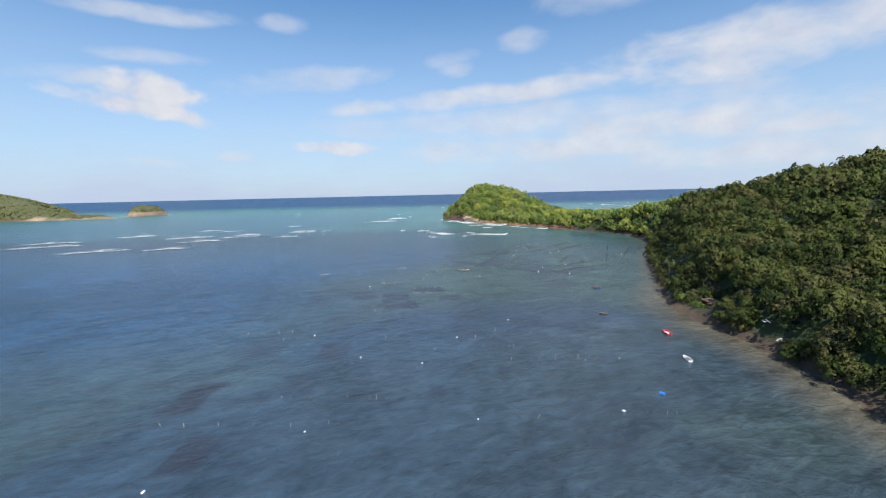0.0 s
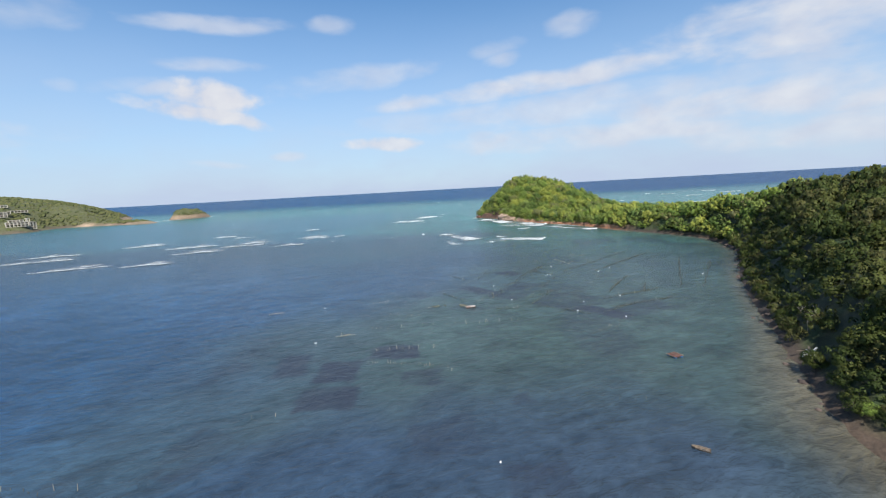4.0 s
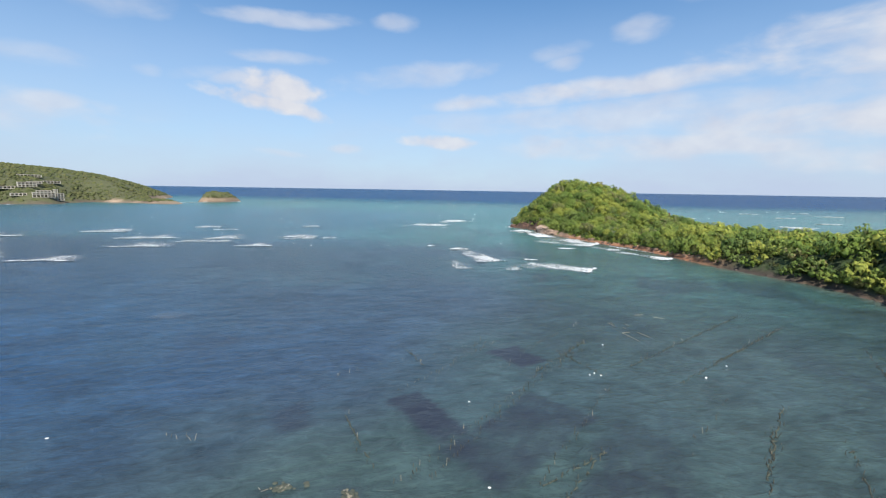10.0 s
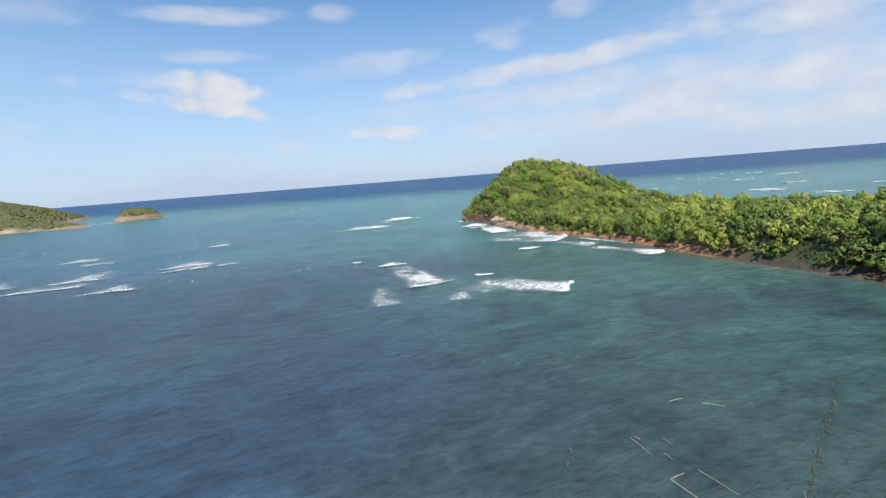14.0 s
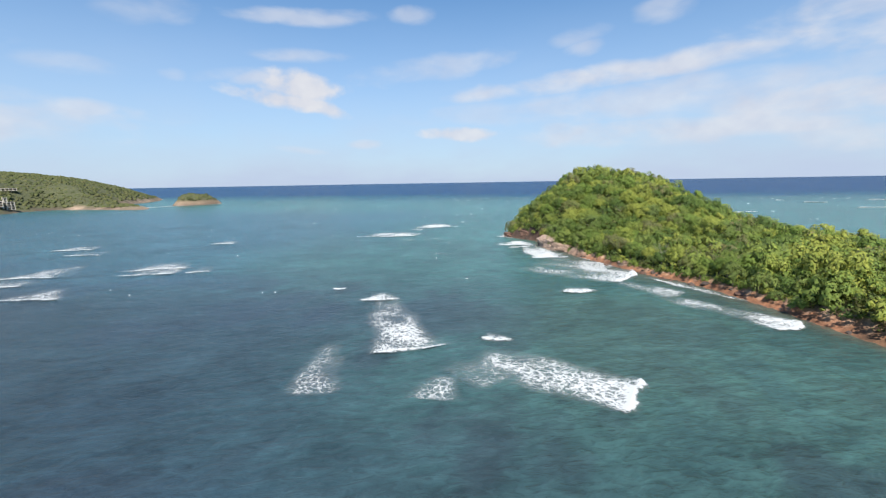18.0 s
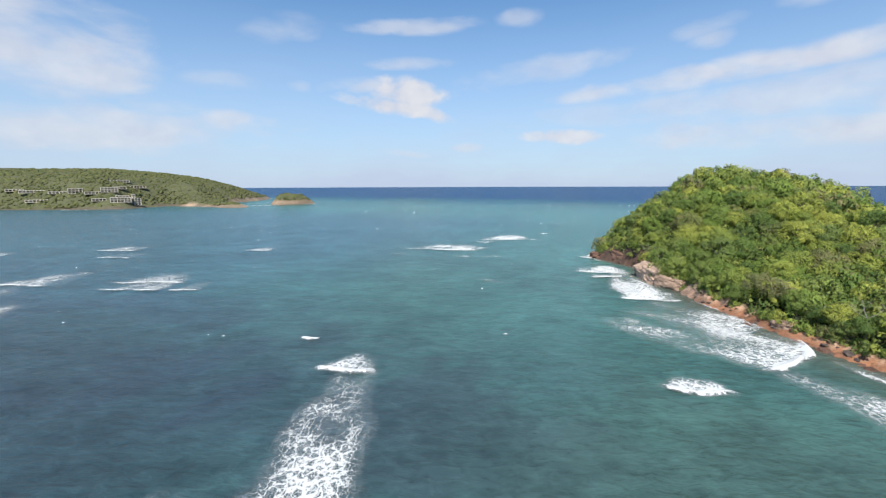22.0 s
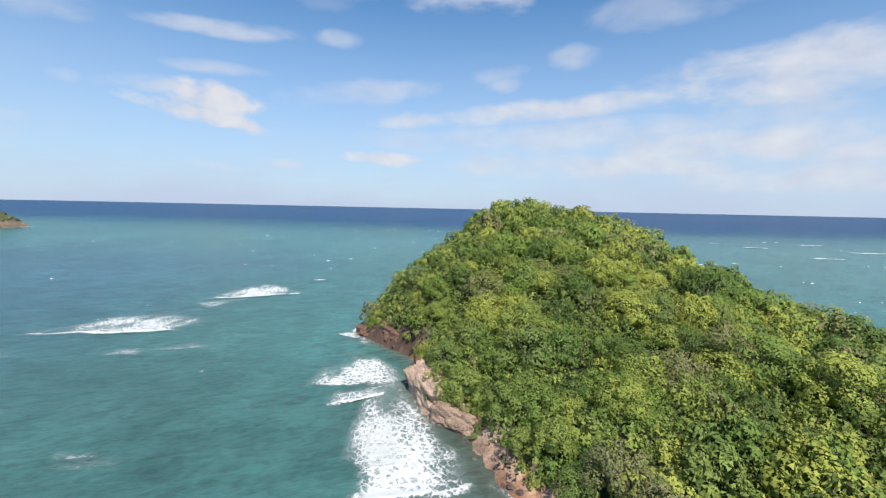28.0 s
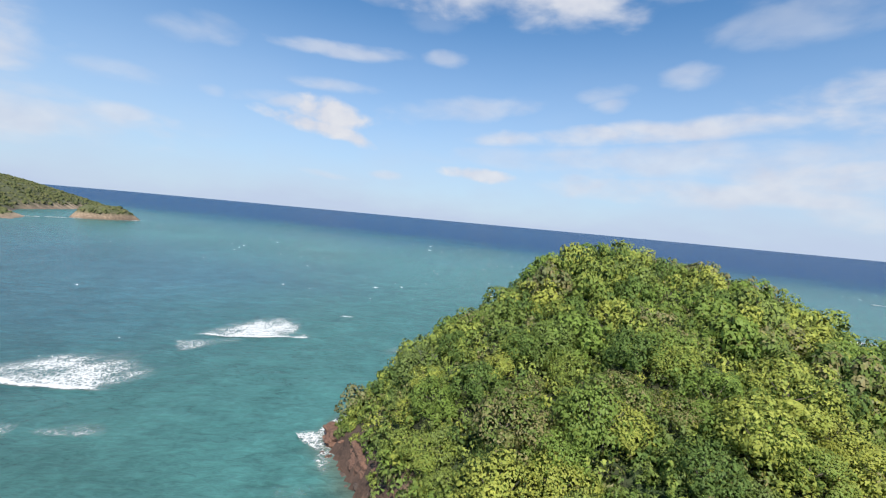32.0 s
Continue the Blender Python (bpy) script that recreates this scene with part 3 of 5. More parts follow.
def ground_at(x, y):
    ax, ay = np.atleast_1d(np.asarray(x, float)), np.atleast_1d(np.asarray(y, float))
    d = shore_distance(ax, ay, COAST)
    return headland_height(ax, ay, d), d


# ======== trees ========
ICO = bmesh.new()
bmesh.ops.create_icosphere(ICO, subdivisions=1, radius=1)
ICO_V = np.array([v.co[:] for v in ICO.verts])
ICO_F = np.array([[v.index for v in f.verts] for f in ICO.faces])
ICO.free()


def crown_arrays(rng, clumps, leaves, leaf, flat=0.72, heart_r=0.33):
    """A domed crown of radius about 1, base near z = 0: many leaf sprays round uneven clumps, over a dense heart."""
    cs = []
    wide, deep = rng.uniform(0.85, 1.15), rng.uniform(0.85, 1.15)
    for i in range(clumps):
        up = 1 - (i + 0.5) / clumps * 1.12
        a = 2.4 * i + rng.normal() * 0.35
        rr = math.sqrt(max(0.0, 1 - max(up, 0.0) ** 2)) * rng.uniform(0.58, 0.92)
        cs.append((rr * math.cos(a) * wide, rr * math.sin(a) * deep, flat * (max(up, -0.05) * rng.uniform(0.7, 1.12)) + 0.14, rng.uniform(0.17, 0.38)))
    heart = ICO_V * (heart_r + 0.14 * (rng.random((len(ICO_V), 1)) - 0.5)) * np.array([wide, deep, flat * 0.95]) + np.array([0, 0, 0.06])
    verts, tris, puffs, base = [heart], [ICO_F], [ICO_V], len(ICO_V)
    per = leaves // clumps
    for cx, cy, cz, cr in cs:
        c = np.array([cx, cy, cz])
        n = max(6, int(per * (cr / 0.3) ** 1.6))
        dirs = rng.normal(size=(n, 3)) + np.array([0.5 * cx, 0.5 * cy, 0.35])
        dirs /= np.linalg.norm(dirs, axis=1)[:, None]
        pos = c + dirs * (cr * (0.66 + 0.44 * rng.random((n, 1)))) * np.array([1, 1, 0.85])
        nrm = dirs * 1.6 + rng.normal(size=(n, 3)) * 0.4 + np.array([0, 0, 0.35])
        nrm /= np.linalg.norm(nrm, axis=1)[:, None]
        tan = np.cross(nrm, rng.normal(size=(n, 3)))
        tan /= np.linalg.norm(tan, axis=1)[:, None]
        bit = np.cross(nrm, tan)
        s = leaf * (0.55 + 0.9 * rng.random((n, 1)))
        tri = np.stack([pos - tan * s * 0.72 - bit * s * 0.55, pos + tan * s * 0.72 - bit * s * 0.55, pos + bit * s * 1.05 - nrm * s * 0.25], 1).reshape(-1, 3)
        out = np.array([cx, cy, cz * 0.8 + 0.15])
        verts.append(tri)
        puffs.append(np.repeat(dirs * 1.0 + out * 0.8, 3, 0))
        tris.append(np.arange(n * 3).reshape(-1, 3) + base)
        base += n * 3
    puff = np.concatenate(puffs)
    return np.concatenate(verts), np.concatenate(tris), puff / np.linalg.norm(puff, axis=1)[:, None]


def limb_mesh(rng, name, mat, height, forks=4, spread_r=0.5, twigs=0, girth=0.05):
    """A leaning tapered trunk with limbs that reach into the crown."""
    bm = bmesh.new()
    lean = Vector((rng.normal() * 0.06, rng.normal() * 0.06, 1))
    a, r = Vector((0, 0, -0.25)), girth
    for i in range(3):
        b = Vector((lean.x * height * (i + 1) / 3 + rng.normal() * 0.02, lean.y * height * (i + 1) / 3 + rng.normal() * 0.02, height * (i + 1) / 3))
        add_rod(bm, a, b, r, r * 0.8)
        a, r = b, r * 0.8
    for i in range(forks):
        ang = 2 * math.pi * (i + rng.random() * 0.6) / forks
        tip = a + Vector((math.cos(ang) * spread_r, math.sin(ang) * spread_r, 0.35 + 0.25 * rng.random()))
        mid = a.lerp(tip, 0.5) + Vector((0, 0, -0.06))
        add_rod(bm, a, mid, r * 0.7, r * 0.5, 5)
        add_rod(bm, mid, tip, r * 0.5, r * 0.22, 5)
        for j in range(twigs):
            e = mid.lerp(tip, rng.random()) + Vector(rng.normal(size=3) * 0.17 + np.array([0, 0, 0.12]))
            add_rod(bm, mid.lerp(tip, 0.3 + 0.6 * rng.random()), e, r * 0.28, r * 0.1, 4)
    return mesh_of(name, bm, mat)


TREE_KINDS = []
krng = np.random.default_rng(5)
for i in range(12):
    v, f, p = crown_arrays(krng, 24 + i % 9, 3600, 0.038, 0.72 + 0.06 * (i % 4))
    me = bulk_mesh("crown", v, f, LEAF, floats={"tint": np.zeros(len(v))}, vectors={"puff": p})
    TREE_KINDS.append((me, limb_mesh(krng, "trunk", BARK, 0.6)))
# bay shore crowns, with the hillside's shade in the leaf colour
SHADED_KINDS = []
for i in range(5):
    v, f, p = crown_arrays(krng, 18 + i, 1500, 0.06, 0.66 + 0.05 * (i % 3))
    me = bulk_mesh("crown", v, f, LEAF_SHADED, floats={"tint": np.zeros(len(v))}, vectors={"puff": p})
    SHADED_KINDS.append((me, TREE_KINDS[i][1]))
FINE_CROWNS = [crown_arrays(krng, 15 + i % 6, 980, 0.068, 0.74 + 0.06 * (i % 3)) for i in range(9)]
NECK_CROWNS = [crown_arrays(krng, 12 + i % 5, 480, 0.09, 0.6 + 0.06 * (i % 3)) for i in range(9)]
FAR_CROWNS = [crown_arrays(krng, 9 + i % 3, 250, 0.12, 0.6 + 0.06 * (i % 3)) for i in range(10)]
MID_CROWNS = [crown_arrays(krng, 11 + i % 4, 400, 0.095, 0.6 + 0.06 * (i % 3)) for i in range(8)]
NEAR_CROWNS = [crown_arrays(krng, 12 + i % 4, 700, 0.072, 0.58 + 0.06 * (i % 3)) for i in range(8)]
WIDE_CROWNS = [crown_arrays(krng, 8 + i % 3, 96, 0.18, 0.66) for i in range(6)]
BUSHES = [crown_arrays(krng, 6, 150, 0.085, 0.55, 0.2) for i in range(6)]


def scatter(rng, x0, x1, y0, y1, step):
    gx, gy = np.meshgrid(np.arange(x0, x1, step), np.arange(y0, y1, step))
    gx = gx + (np.floor(gy / step) % 2) * step / 2
    x = (gx + rng.uniform(-0.38, 0.38, gx.shape) * step).ravel()
    y = (gy + rng.uniform(-0.38, 0.38, gy.shape) * step).ravel()
    z, d = ground_at(x, y)
    return x, y, z, d


def joined_woods(name, rng, pts, crowns, mat, radius, label, lift=0.4, rise=0.15):
    """Countless trees as one mesh."""
    vs, fs, ts, ps, base = [], [], [], [], 0
    for x, y, z in pts:
        v, f, p = crowns[rng.integers(len(crowns))]
        r = radius * float(np.clip(rng.lognormal(0, 0.26), 0.55, 1.5))
        a = rng.uniform(0, 6.283)
        c, s = math.cos(a), math.sin(a)
        h = rng.uniform(0.85, 1.25)
        w = np.stack([(v[:, 0] * c - v[:, 1] * s) * r + x, (v[:, 0] * s + v[:, 1] * c) * r + y, v[:, 2] * r * h * 1.15 + z + r * lift + rise * (r - radius)], 1)
        vs.append(w)
        ps.append(np.stack([p[:, 0] * c - p[:, 1] * s, p[:, 0] * s + p[:, 1] * c, p[:, 2]], 1))
        fs.append(f + base)
        ts.append(np.full(len(v), rng.random()))
        base += len(v)
    me = bulk_mesh(name, np.concatenate(vs), np.concatenate(fs), mat, floats={"tint": np.concatenate(ts)}, vectors={"puff": np.concatenate(ps)})
    return tagged(new(name, me), label, "woods", kind="stuff")


def single_tree(rng, x, y, z, r, label="broad-crowned green tree on the headland slope", group="trees on the headland slope", lift_by=0.42, kinds=TREE_KINDS):
    crown_me, trunk_me = kinds[rng.integers(len(kinds))]
    root = thing("tree", Matrix.Translation((x, y, z)), label, "tree", group)
    h = rng.uniform(0.9, 1.25)
    a = rng.uniform(0, 360)
    for nm, me, lift in (("trunk", trunk_me, 0.0), ("crown", crown_me, r * lift_by)):
        o = new(nm, me)
        o.parent = root
        o.matrix_basis = Matrix.Translation((0, 0, lift)) @ pose(0, 0, 0, 0, 0, a) @ Matrix.Diagonal((r, r, r * h, 1))
    return root


def plant():
    rng = np.random.default_rng(21)
    # headland: the stretch that the drone passes nearest stands tree by tree
    x, y, z, d = scatter(rng, -4, 300, 420, 725, 5.9)
    keep = d > 1.9
    x, y, z, d = x[keep], y[keep], z[keep], d[keep]
    near = (y > 518) & (y < 596) & (x > 20) & (x < 118)
    shore = (d < 9) & (y > 440) & (y < 522) & (x < 110)
    for i in np.nonzero(near | shore)[0]:
        r = float(np.clip(rng.lognormal(1.45, 0.34), 2.2, 7.6)) * (0.75 if d[i] < 5.5 else 1.0)
        if shore[i]:
            single_tree(rng, x[i], y[i], z[i], r, "leafy shore tree above the red earth bank", "trees along the red bank", 0.78)
        else:
            single_tree(rng, x[i], y[i], z[i] - 1.6 + 0.5 * (r - 4.5) + rng.normal() * 0.7, r)
    rest = ~(near | shore)
    hill = rest & (y > 505)
    joined_woods("headland_woods", rng, zip(x[hill], y[hill], z[hill] - 3.6), FINE_CROWNS, LEAF, 4.6, "dense mixed green woods over the rounded headland hill", rise=0.45)
    bank = rest & (y <= 505) & (d < 34) & (x < 150)
    joined_woods("neck_woods", rng, zip(x[bank], y[bank], z[bank] - 1.2), FINE_CROWNS, LEAF, 4.3, "bright green scrub woods behind the red bank")
    neck = rest & (y <= 505) & ~bank
    joined_woods("neck_woods", rng, zip(x[neck], y[neck], z[neck] - 1.2), NECK_CROWNS, LEAF, 4.3, "dense bright green scrub woods on the low neck")
    x, y, z, d = scatter(rng, -4, 185, 420, 640, 4.2)
    k = d > 1.6
    joined_woods("undergrowth", rng, zip(x[k], y[k], z[k] - 0.3), BUSHES, LEAF, 2.9, "low green undergrowth between the headland trees", 0.1)
    x, y, z, d = scatter(rng, 16, 118, 512, 602, 3.3)
    k = d > 2.0
    joined_woods("undergrowth", rng, zip(x[k], y[k], z[k] + 0.3), BUSHES, LEAF, 2.6, "leafy undergrowth filling the gaps between the headland trees", 0.25)
    # the rest of the land, out of the drone's near view
    x, y, z, d = scatter(rng, 60, 620, -145, 560, 10.5)
    k = (d > 6) & ~((d < 122) & (y > 22) & (y < 425) & (x < 305)) & ~((y > 395) & (x < 305))
    joined_woods("hinterland_woods", rng, zip(x[k], y[k], z[k] - 2.5), WIDE_CROWNS, LEAF_SHADED, 7.4, "shade-darkened green dry forest running inland behind the bay")
    x, y, z, d = scatter(rng, 60, 300, 20, 420, 5.0)
    k = (d > 1.2) & (d < 125)
    k &= ~((x < 80.5) & (y > 107) & (y < 125.5)) & ~((np.abs(x - 82.3) < 3.4) & (np.abs(y - 153.5) < 4.5)) & ~((np.abs(x - 74) < 3) & (np.abs(y - 92) < 5))
    lo = k & (y > 300)
    joined_woods("neck_woods", rng, zip(x[lo], y[lo], z[lo] - 0.6), FAR_CROWNS, LEAF, 4.1, "green scrub woods where the neck meets the hillside")
    low = k & (y <= 300) & (y > 95) & (d < 10)
    joined_woods("shore_bushes", rng, zip(x[low], y[low], z[low] - 0.8), NEAR_CROWNS, LEAF_SHADED, 2.2, "low olive bushes along the foot of the hillside", 0.15)
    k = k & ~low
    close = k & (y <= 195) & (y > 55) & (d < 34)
    joined_woods("hillside_woods", rng, zip(x[close], y[close], z[close] - 1.5), NEAR_CROWNS, LEAF_SHADED, 3.5, "olive green dry forest above the shack")
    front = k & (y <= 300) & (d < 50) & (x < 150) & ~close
    joined_woods("hillside_woods", rng, zip(x[front], y[front], z[front] - 1.7), MID_CROWNS, LEAF_SHADED, 3.6, "olive green dry forest along the bay hillside")
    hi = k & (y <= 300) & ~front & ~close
    joined_woods("hillside_woods", rng, zip(x[hi], y[hi], z[hi] - 2.6), FAR_CROWNS, LEAF_SHADED, 4.0, "shade-darkened green dry forest over the steep bay hillside")
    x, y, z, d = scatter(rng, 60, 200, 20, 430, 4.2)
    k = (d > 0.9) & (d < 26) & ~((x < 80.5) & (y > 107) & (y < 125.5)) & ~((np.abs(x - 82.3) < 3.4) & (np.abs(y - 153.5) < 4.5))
    joined_woods("undergrowth", rng, zip(x[k], y[k], z[k] - 0.4), BUSHES, LEAF_SHADED, 2.5, "low shade-darkened undergrowth on the bay hillside")
    # bushes and mangroves leaning over the bay shore
    pts = [Vector((px, py)) for px, py in COAST]
    for a, b in zip(pts[1:16], pts[2:17]):
        out = Vector(((b - a).y, -(b - a).x)).normalized()
        for i in range(max(1, int((b - a).length / 5.5))):
            p = a.lerp(b, rng.random()) + out * rng.uniform(0.8, 2.6)
            if abs(p.y - 92) < 6 or abs(p.y - 153) < 6 or abs(p.y - 115) < 7:
                continue
            gz = float(ground_at(p.x, p.y)[0][0])
            single_tree(rng, p.x, p.y, gz - 0.3, rng.uniform(1.5, 2.7), "shade-darkened green shore bush overhanging the bay water", "bushes along the bay shore", kinds=SHADED_KINDS)
    for first, last, gap, lo, hi, size, label in ((20, 28, 1.9, 2.2, 5.0, 1.6, "low green bushes along the red earth bank"), (28, 37, 1.7, 0.9, 5.0, 1.9, "green bushes hanging over the cove cliff")):
        bushes = []
        for a, b in zip(pts[first:last], pts[first + 1:last + 1]):
            out = Vector(((b - a).y, -(b - a).x)).normalized()
            for i in range(max(1, int((b - a).length / gap))):
                p = a.lerp(b, rng.random()) + out * rng.uniform(lo, hi)
                bushes.append((p.x, p.y, float(ground_at(p.x, p.y)[0][0]) - 0.5))
        joined_woods("shore_bushes", rng, bushes, FINE_CROWNS, LEAF, size, label, 0.1)
    x, y, z, d = scatter(rng, 79.5, 95, 116, 146, 2.7)
    k = (d > 6.5) & ~((x < 81) & (y < 125))
    joined_woods("shore_bushes", rng, zip(x[k], y[k], z[k] - 0.6), NEAR_CROWNS, LEAF_SHADED, 2.1, "olive green thicket on the slope behind the shack", 0.15)
    for px, py, r in ((73.4, 99.5, 1.7), (75.2, 103, 2.2), (77.5, 100, 2.8), (79, 106, 2.6), (72.2, 105, 1.4), (71.6, 109, 1.1), (72.6, 118.5, 1.3), (73.0, 121.5, 1.5), (72.8, 124.5, 1.7), (74.6, 126, 1.9), (72.4, 127.6, 1.4), (81.6, 118.5, 2.4), (80.5, 113.2, 2.2), (78.4, 111, 2.0), (81.0, 109, 2.6), (76.5, 107.5, 2.0), (73.6, 113, 1.2), (74.6, 110, 1.7), (76.4, 127.5, 1.8), (74.2, 117.6, 0.9), (84.5, 121, 3.4), (86, 127, 3.4), (83, 131, 3.0), (86, 115, 3.4), (81.8, 126.5, 2.2), (74.5, 78, 4.2), (72.6, 101, 3.4), (73.5, 108.5, 2.5), (78, 139, 2.8), (76, 131, 2.6), (71, 84.5, 2.6)):
        gz = float(ground_at(px, py)[0][0])
        single_tree(rng, px, py, gz - 0.3, r, "olive green tree near the water's edge", "trees on the bay shore", kinds=SHADED_KINDS if r > 1.6 else TREE_KINDS)


plant()


# ======== breaking waves ========
def breaking_wave(x, y, length, trail, heading=0.0, shear=0.0, crest=0.35, dens=1.0, curve=0.0, label="white breaking wave rolling over the reef", seed=0, taper=0.7):
    """Crest along local x, white water trailing behind it (local +y), both with torn outlines."""
    step = min(1.0, max(0.3, trail / 12)) if length < 60 else 1.2
    nx, ny = max(9, int(length * 1.3 / step)), max(8, int(trail * 1.2 / step))
    u, v = np.meshgrid(np.linspace(-1.25, 1.25, nx), np.linspace(0, 1.2, ny))
    half = length / 2 * (1 + (taper - 1) * v)
    lx, ly = u * half, v * trail
    n = fbm(lx * 0.13 + seed * 7.3, ly * 0.08 + seed * 3.1, seed, 5)
    front = 5.0 * (fbm(lx * 0.11 + seed, v * 0 + seed, seed + 3, 4) - 0.35)
    px = lx + shear * v
    small = trail < 8 and length < 20
    if trail < 8:
        curve = curve + 0.16
    py = ly - 0.6 - curve * -u * u * length / 2
    back = ly - front * min(1, trail / 6)
    body = (1.2 - np.abs(u) ** 3 - 0.8 * v ** 1.3) * 0.9 + (n - 0.5) * 1.7
    lump = 1.6 if small and crest > 0.25 else 1.0
    body = np.clip(body, 0, 1) * dens * lump * (0.72 if crest > 0.25 else 0.7)
    ridge = np.exp(-((back - 1.3) / (1.5 if trail > 20 else 1.1)) ** 2) * np.clip(1.05 - u ** 4 + (n - 0.5) * 1.6, 0, 1) * (0.35 if crest < 0.25 else 1.3)
    a = np.maximum(body, np.clip(ridge * min(1, dens * 1.15), 0, 1.3)) * smooth(-0.3, 0.9, back)
    a = a * smooth(0, 0.22, 1.25 - np.abs(u)) * smooth(0, 0.2, 1.2 - v)
    pz = 0.05 + 0.011 * (seed % 14) + crest * np.exp(-((back - 1.1) / 0.9) ** 2) * (0.5 + n) * smooth(0, 0.4, 1.25 - np.abs(u)) * smooth(-0.6, 0.4, back)
    pts = np.stack([px, py, pz], -1)
    root = thing("breaking_wave", pose(x, y, 0, 0, 0, heading), label, "wave", "breaking waves")
    cut = min(ny - 3, max(3, int(3.2 / (trail * 1.2) * ny)))
    for nm, rows in (("crest", slice(0, cut + 1)), ("foam", slice(cut, ny))):
        p, q = pts[rows], a[rows]
        me = bulk_mesh(nm, p.reshape(-1, 3), grid_faces(nx, len(p)), FOAM, floats={"dens": q.ravel()}, shade_smooth=True)
        ob = new(nm, me)
        ob.parent = root
    return root


def whitecaps():
    """Small scattered whitecaps over the open water."""
    rng = np.random.default_rng(88)
    V, F, A, b = [], [], [], 0
    while len(V) < 230:
        x, y = rng.uniform(-420, 520), rng.uniform(395, 1250)
        if shore_distance(np.array([x]), np.array([y]), COAST)[0] > -12:
            continue
        w = rng.lognormal(-0.75, 0.55) * (1 + max(0, y - 420) / 300)
        u, v = np.meshgrid(np.linspace(-1, 1, 7), np.linspace(0, 1, 4))
        sk = rng.uniform(-0.2, 0.7)
        p = np.stack([x + u * w + sk * v * w, y + sk * 0.4 * u * w + v * w * rng.uniform(0.3, 0.8) + (1 - u * u) * 0.25 * rng.normal(), 0.08 + 0.25 * np.sin(v * 3.1) * (1 - u * u)], -1).reshape(-1, 3)
        V.append(p)
        F.append(grid_faces(7, 4) + b)
        A.append((np.clip(1.0 - u * u - 0.6 * v, 0, 1) * rng.uniform(0.55, 1.0)).ravel())
        b += 28
    me = bulk_mesh("whitecaps", np.concatenate(V), np.concatenate(F), FOAM, floats={"dens": np.concatenate(A)}, shade_smooth=True)
    tagged(new("whitecaps", me), "scattered small whitecaps on the open water", "waves", kind="stuff")


whitecaps()
WAVE_LABEL = "white breaking wave with torn foam behind it"
REEF_LABEL = "long white breaker on the outer reef"
LACE_LABEL = "thin torn lace of sea foam"
breaking_wave(7, 376, 20, 50, 31, 0, 0.5, 0.86, 0.1, label=WAVE_LABEL, seed=0, taper=0.6)
breaking_wave(-18, 413, 15, 11, 10, 0, 0.5, 1.0, 0.1, label=WAVE_LABEL, seed=1)
breaking_wave(-5, 351, 12, 26, 18, 0, 0.15, 0.62, 0.1, label=LACE_LABEL, seed=2)
breaking_wave(18, 355, 12, 9, 4, 0, 0.15, 0.7, 0.0, label=LACE_LABEL, seed=3)
breaking_wave(56, 364, 16, 32, 74, 2, 0.4, 0.84, 0.25, label=WAVE_LABEL, seed=4, taper=1.3)
breaking_wave(25.5, 386, 9, 6, 12, 0, 0.5, 1.0, 0.0, label=WAVE_LABEL, seed=5)
breaking_wave(30, 366, 14, 14, 74, 0, 0.1, 0.55, 0.0, label=LACE_LABEL, seed=6)
breaking_wave(-83, 575, 50, 30, 14, 8, 0.3, 0.92, 0.0, label=WAVE_LABEL, seed=7, taper=0.8)
breaking_wave(-64, 640, 42, 30, 30, 4, 0.25, 1.0, 0.0, label=WAVE_LABEL, seed=8)
breaking_wave(-77, 618, 14, 20, -30, 0, 0.1, 0.6, 0.0, label=LACE_LABEL, seed=49)
breaking_wave(-45, 564, 17.5, 7.2, 15, 0, 0.15, 0.8, 0.0, label=WAVE_LABEL, seed=9)
breaking_wave(-60, 556, 12, 7, 15, 0, 0.1, 0.6, 0.0, label=LACE_LABEL, seed=50)
breaking_wave(-96, 548, 22, 8, 10, 0, 0.1, 0.6, 0.0, label=LACE_LABEL, seed=51)
breaking_wave(47, 437, 15, 7.9, 6, 0, 0.6, 1.0, 0.1, label=WAVE_LABEL, seed=10)
breaking_wave(-39, 424, 6.25, 2.4, 10, 0, 0.3, 0.9, 0.0, label=WAVE_LABEL, seed=11)
breaking_wave(-26, 509, 10, 2.4, 10, 0, 0.2, 0.8, 0.0, label=WAVE_LABEL, seed=12)
breaking_wave(-22, 506, 17.5, 4.8, 8, 0, 0.1, 0.5, 0.0, label=WAVE_LABEL, seed=13)
breaking_wave(-325, 342, 70, 27.5, 24.0, 0, 0.45, 0.63, 0.0, label=REEF_LABEL, seed=14)
breaking_wave(-250, 302, 48, 23.0, 24.0, 0, 0.45, 0.63, 0.0, label=REEF_LABEL, seed=15)
breaking_wave(-202, 309, 34, 18.4, 22.0, 0, 0.45, 0.63, 0.0, label=REEF_LABEL, seed=16)
breaking_wave(-204, 363, 46, 27.5, 24.0, 0, 0.45, 0.63, 0.0, label=REEF_LABEL, seed=17)
breaking_wave(-186, 396, 42, 23.0, 23.0, 0, 0.45, 0.63, 0.0, label=REEF_LABEL, seed=18)
breaking_wave(-144, 386, 26, 18.4, 22.0, 0, 0.45, 0.63, 0.0, label=REEF_LABEL, seed=19)
breaking_wave(-139, 431, 28, 23.0, 26.0, 0, 0.45, 0.63, 0.0, label=REEF_LABEL, seed=20)
breaking_wave(-236, 397, 46, 27.5, 24.0, 0, 0.45, 0.63, 0.0, label=REEF_LABEL, seed=21)
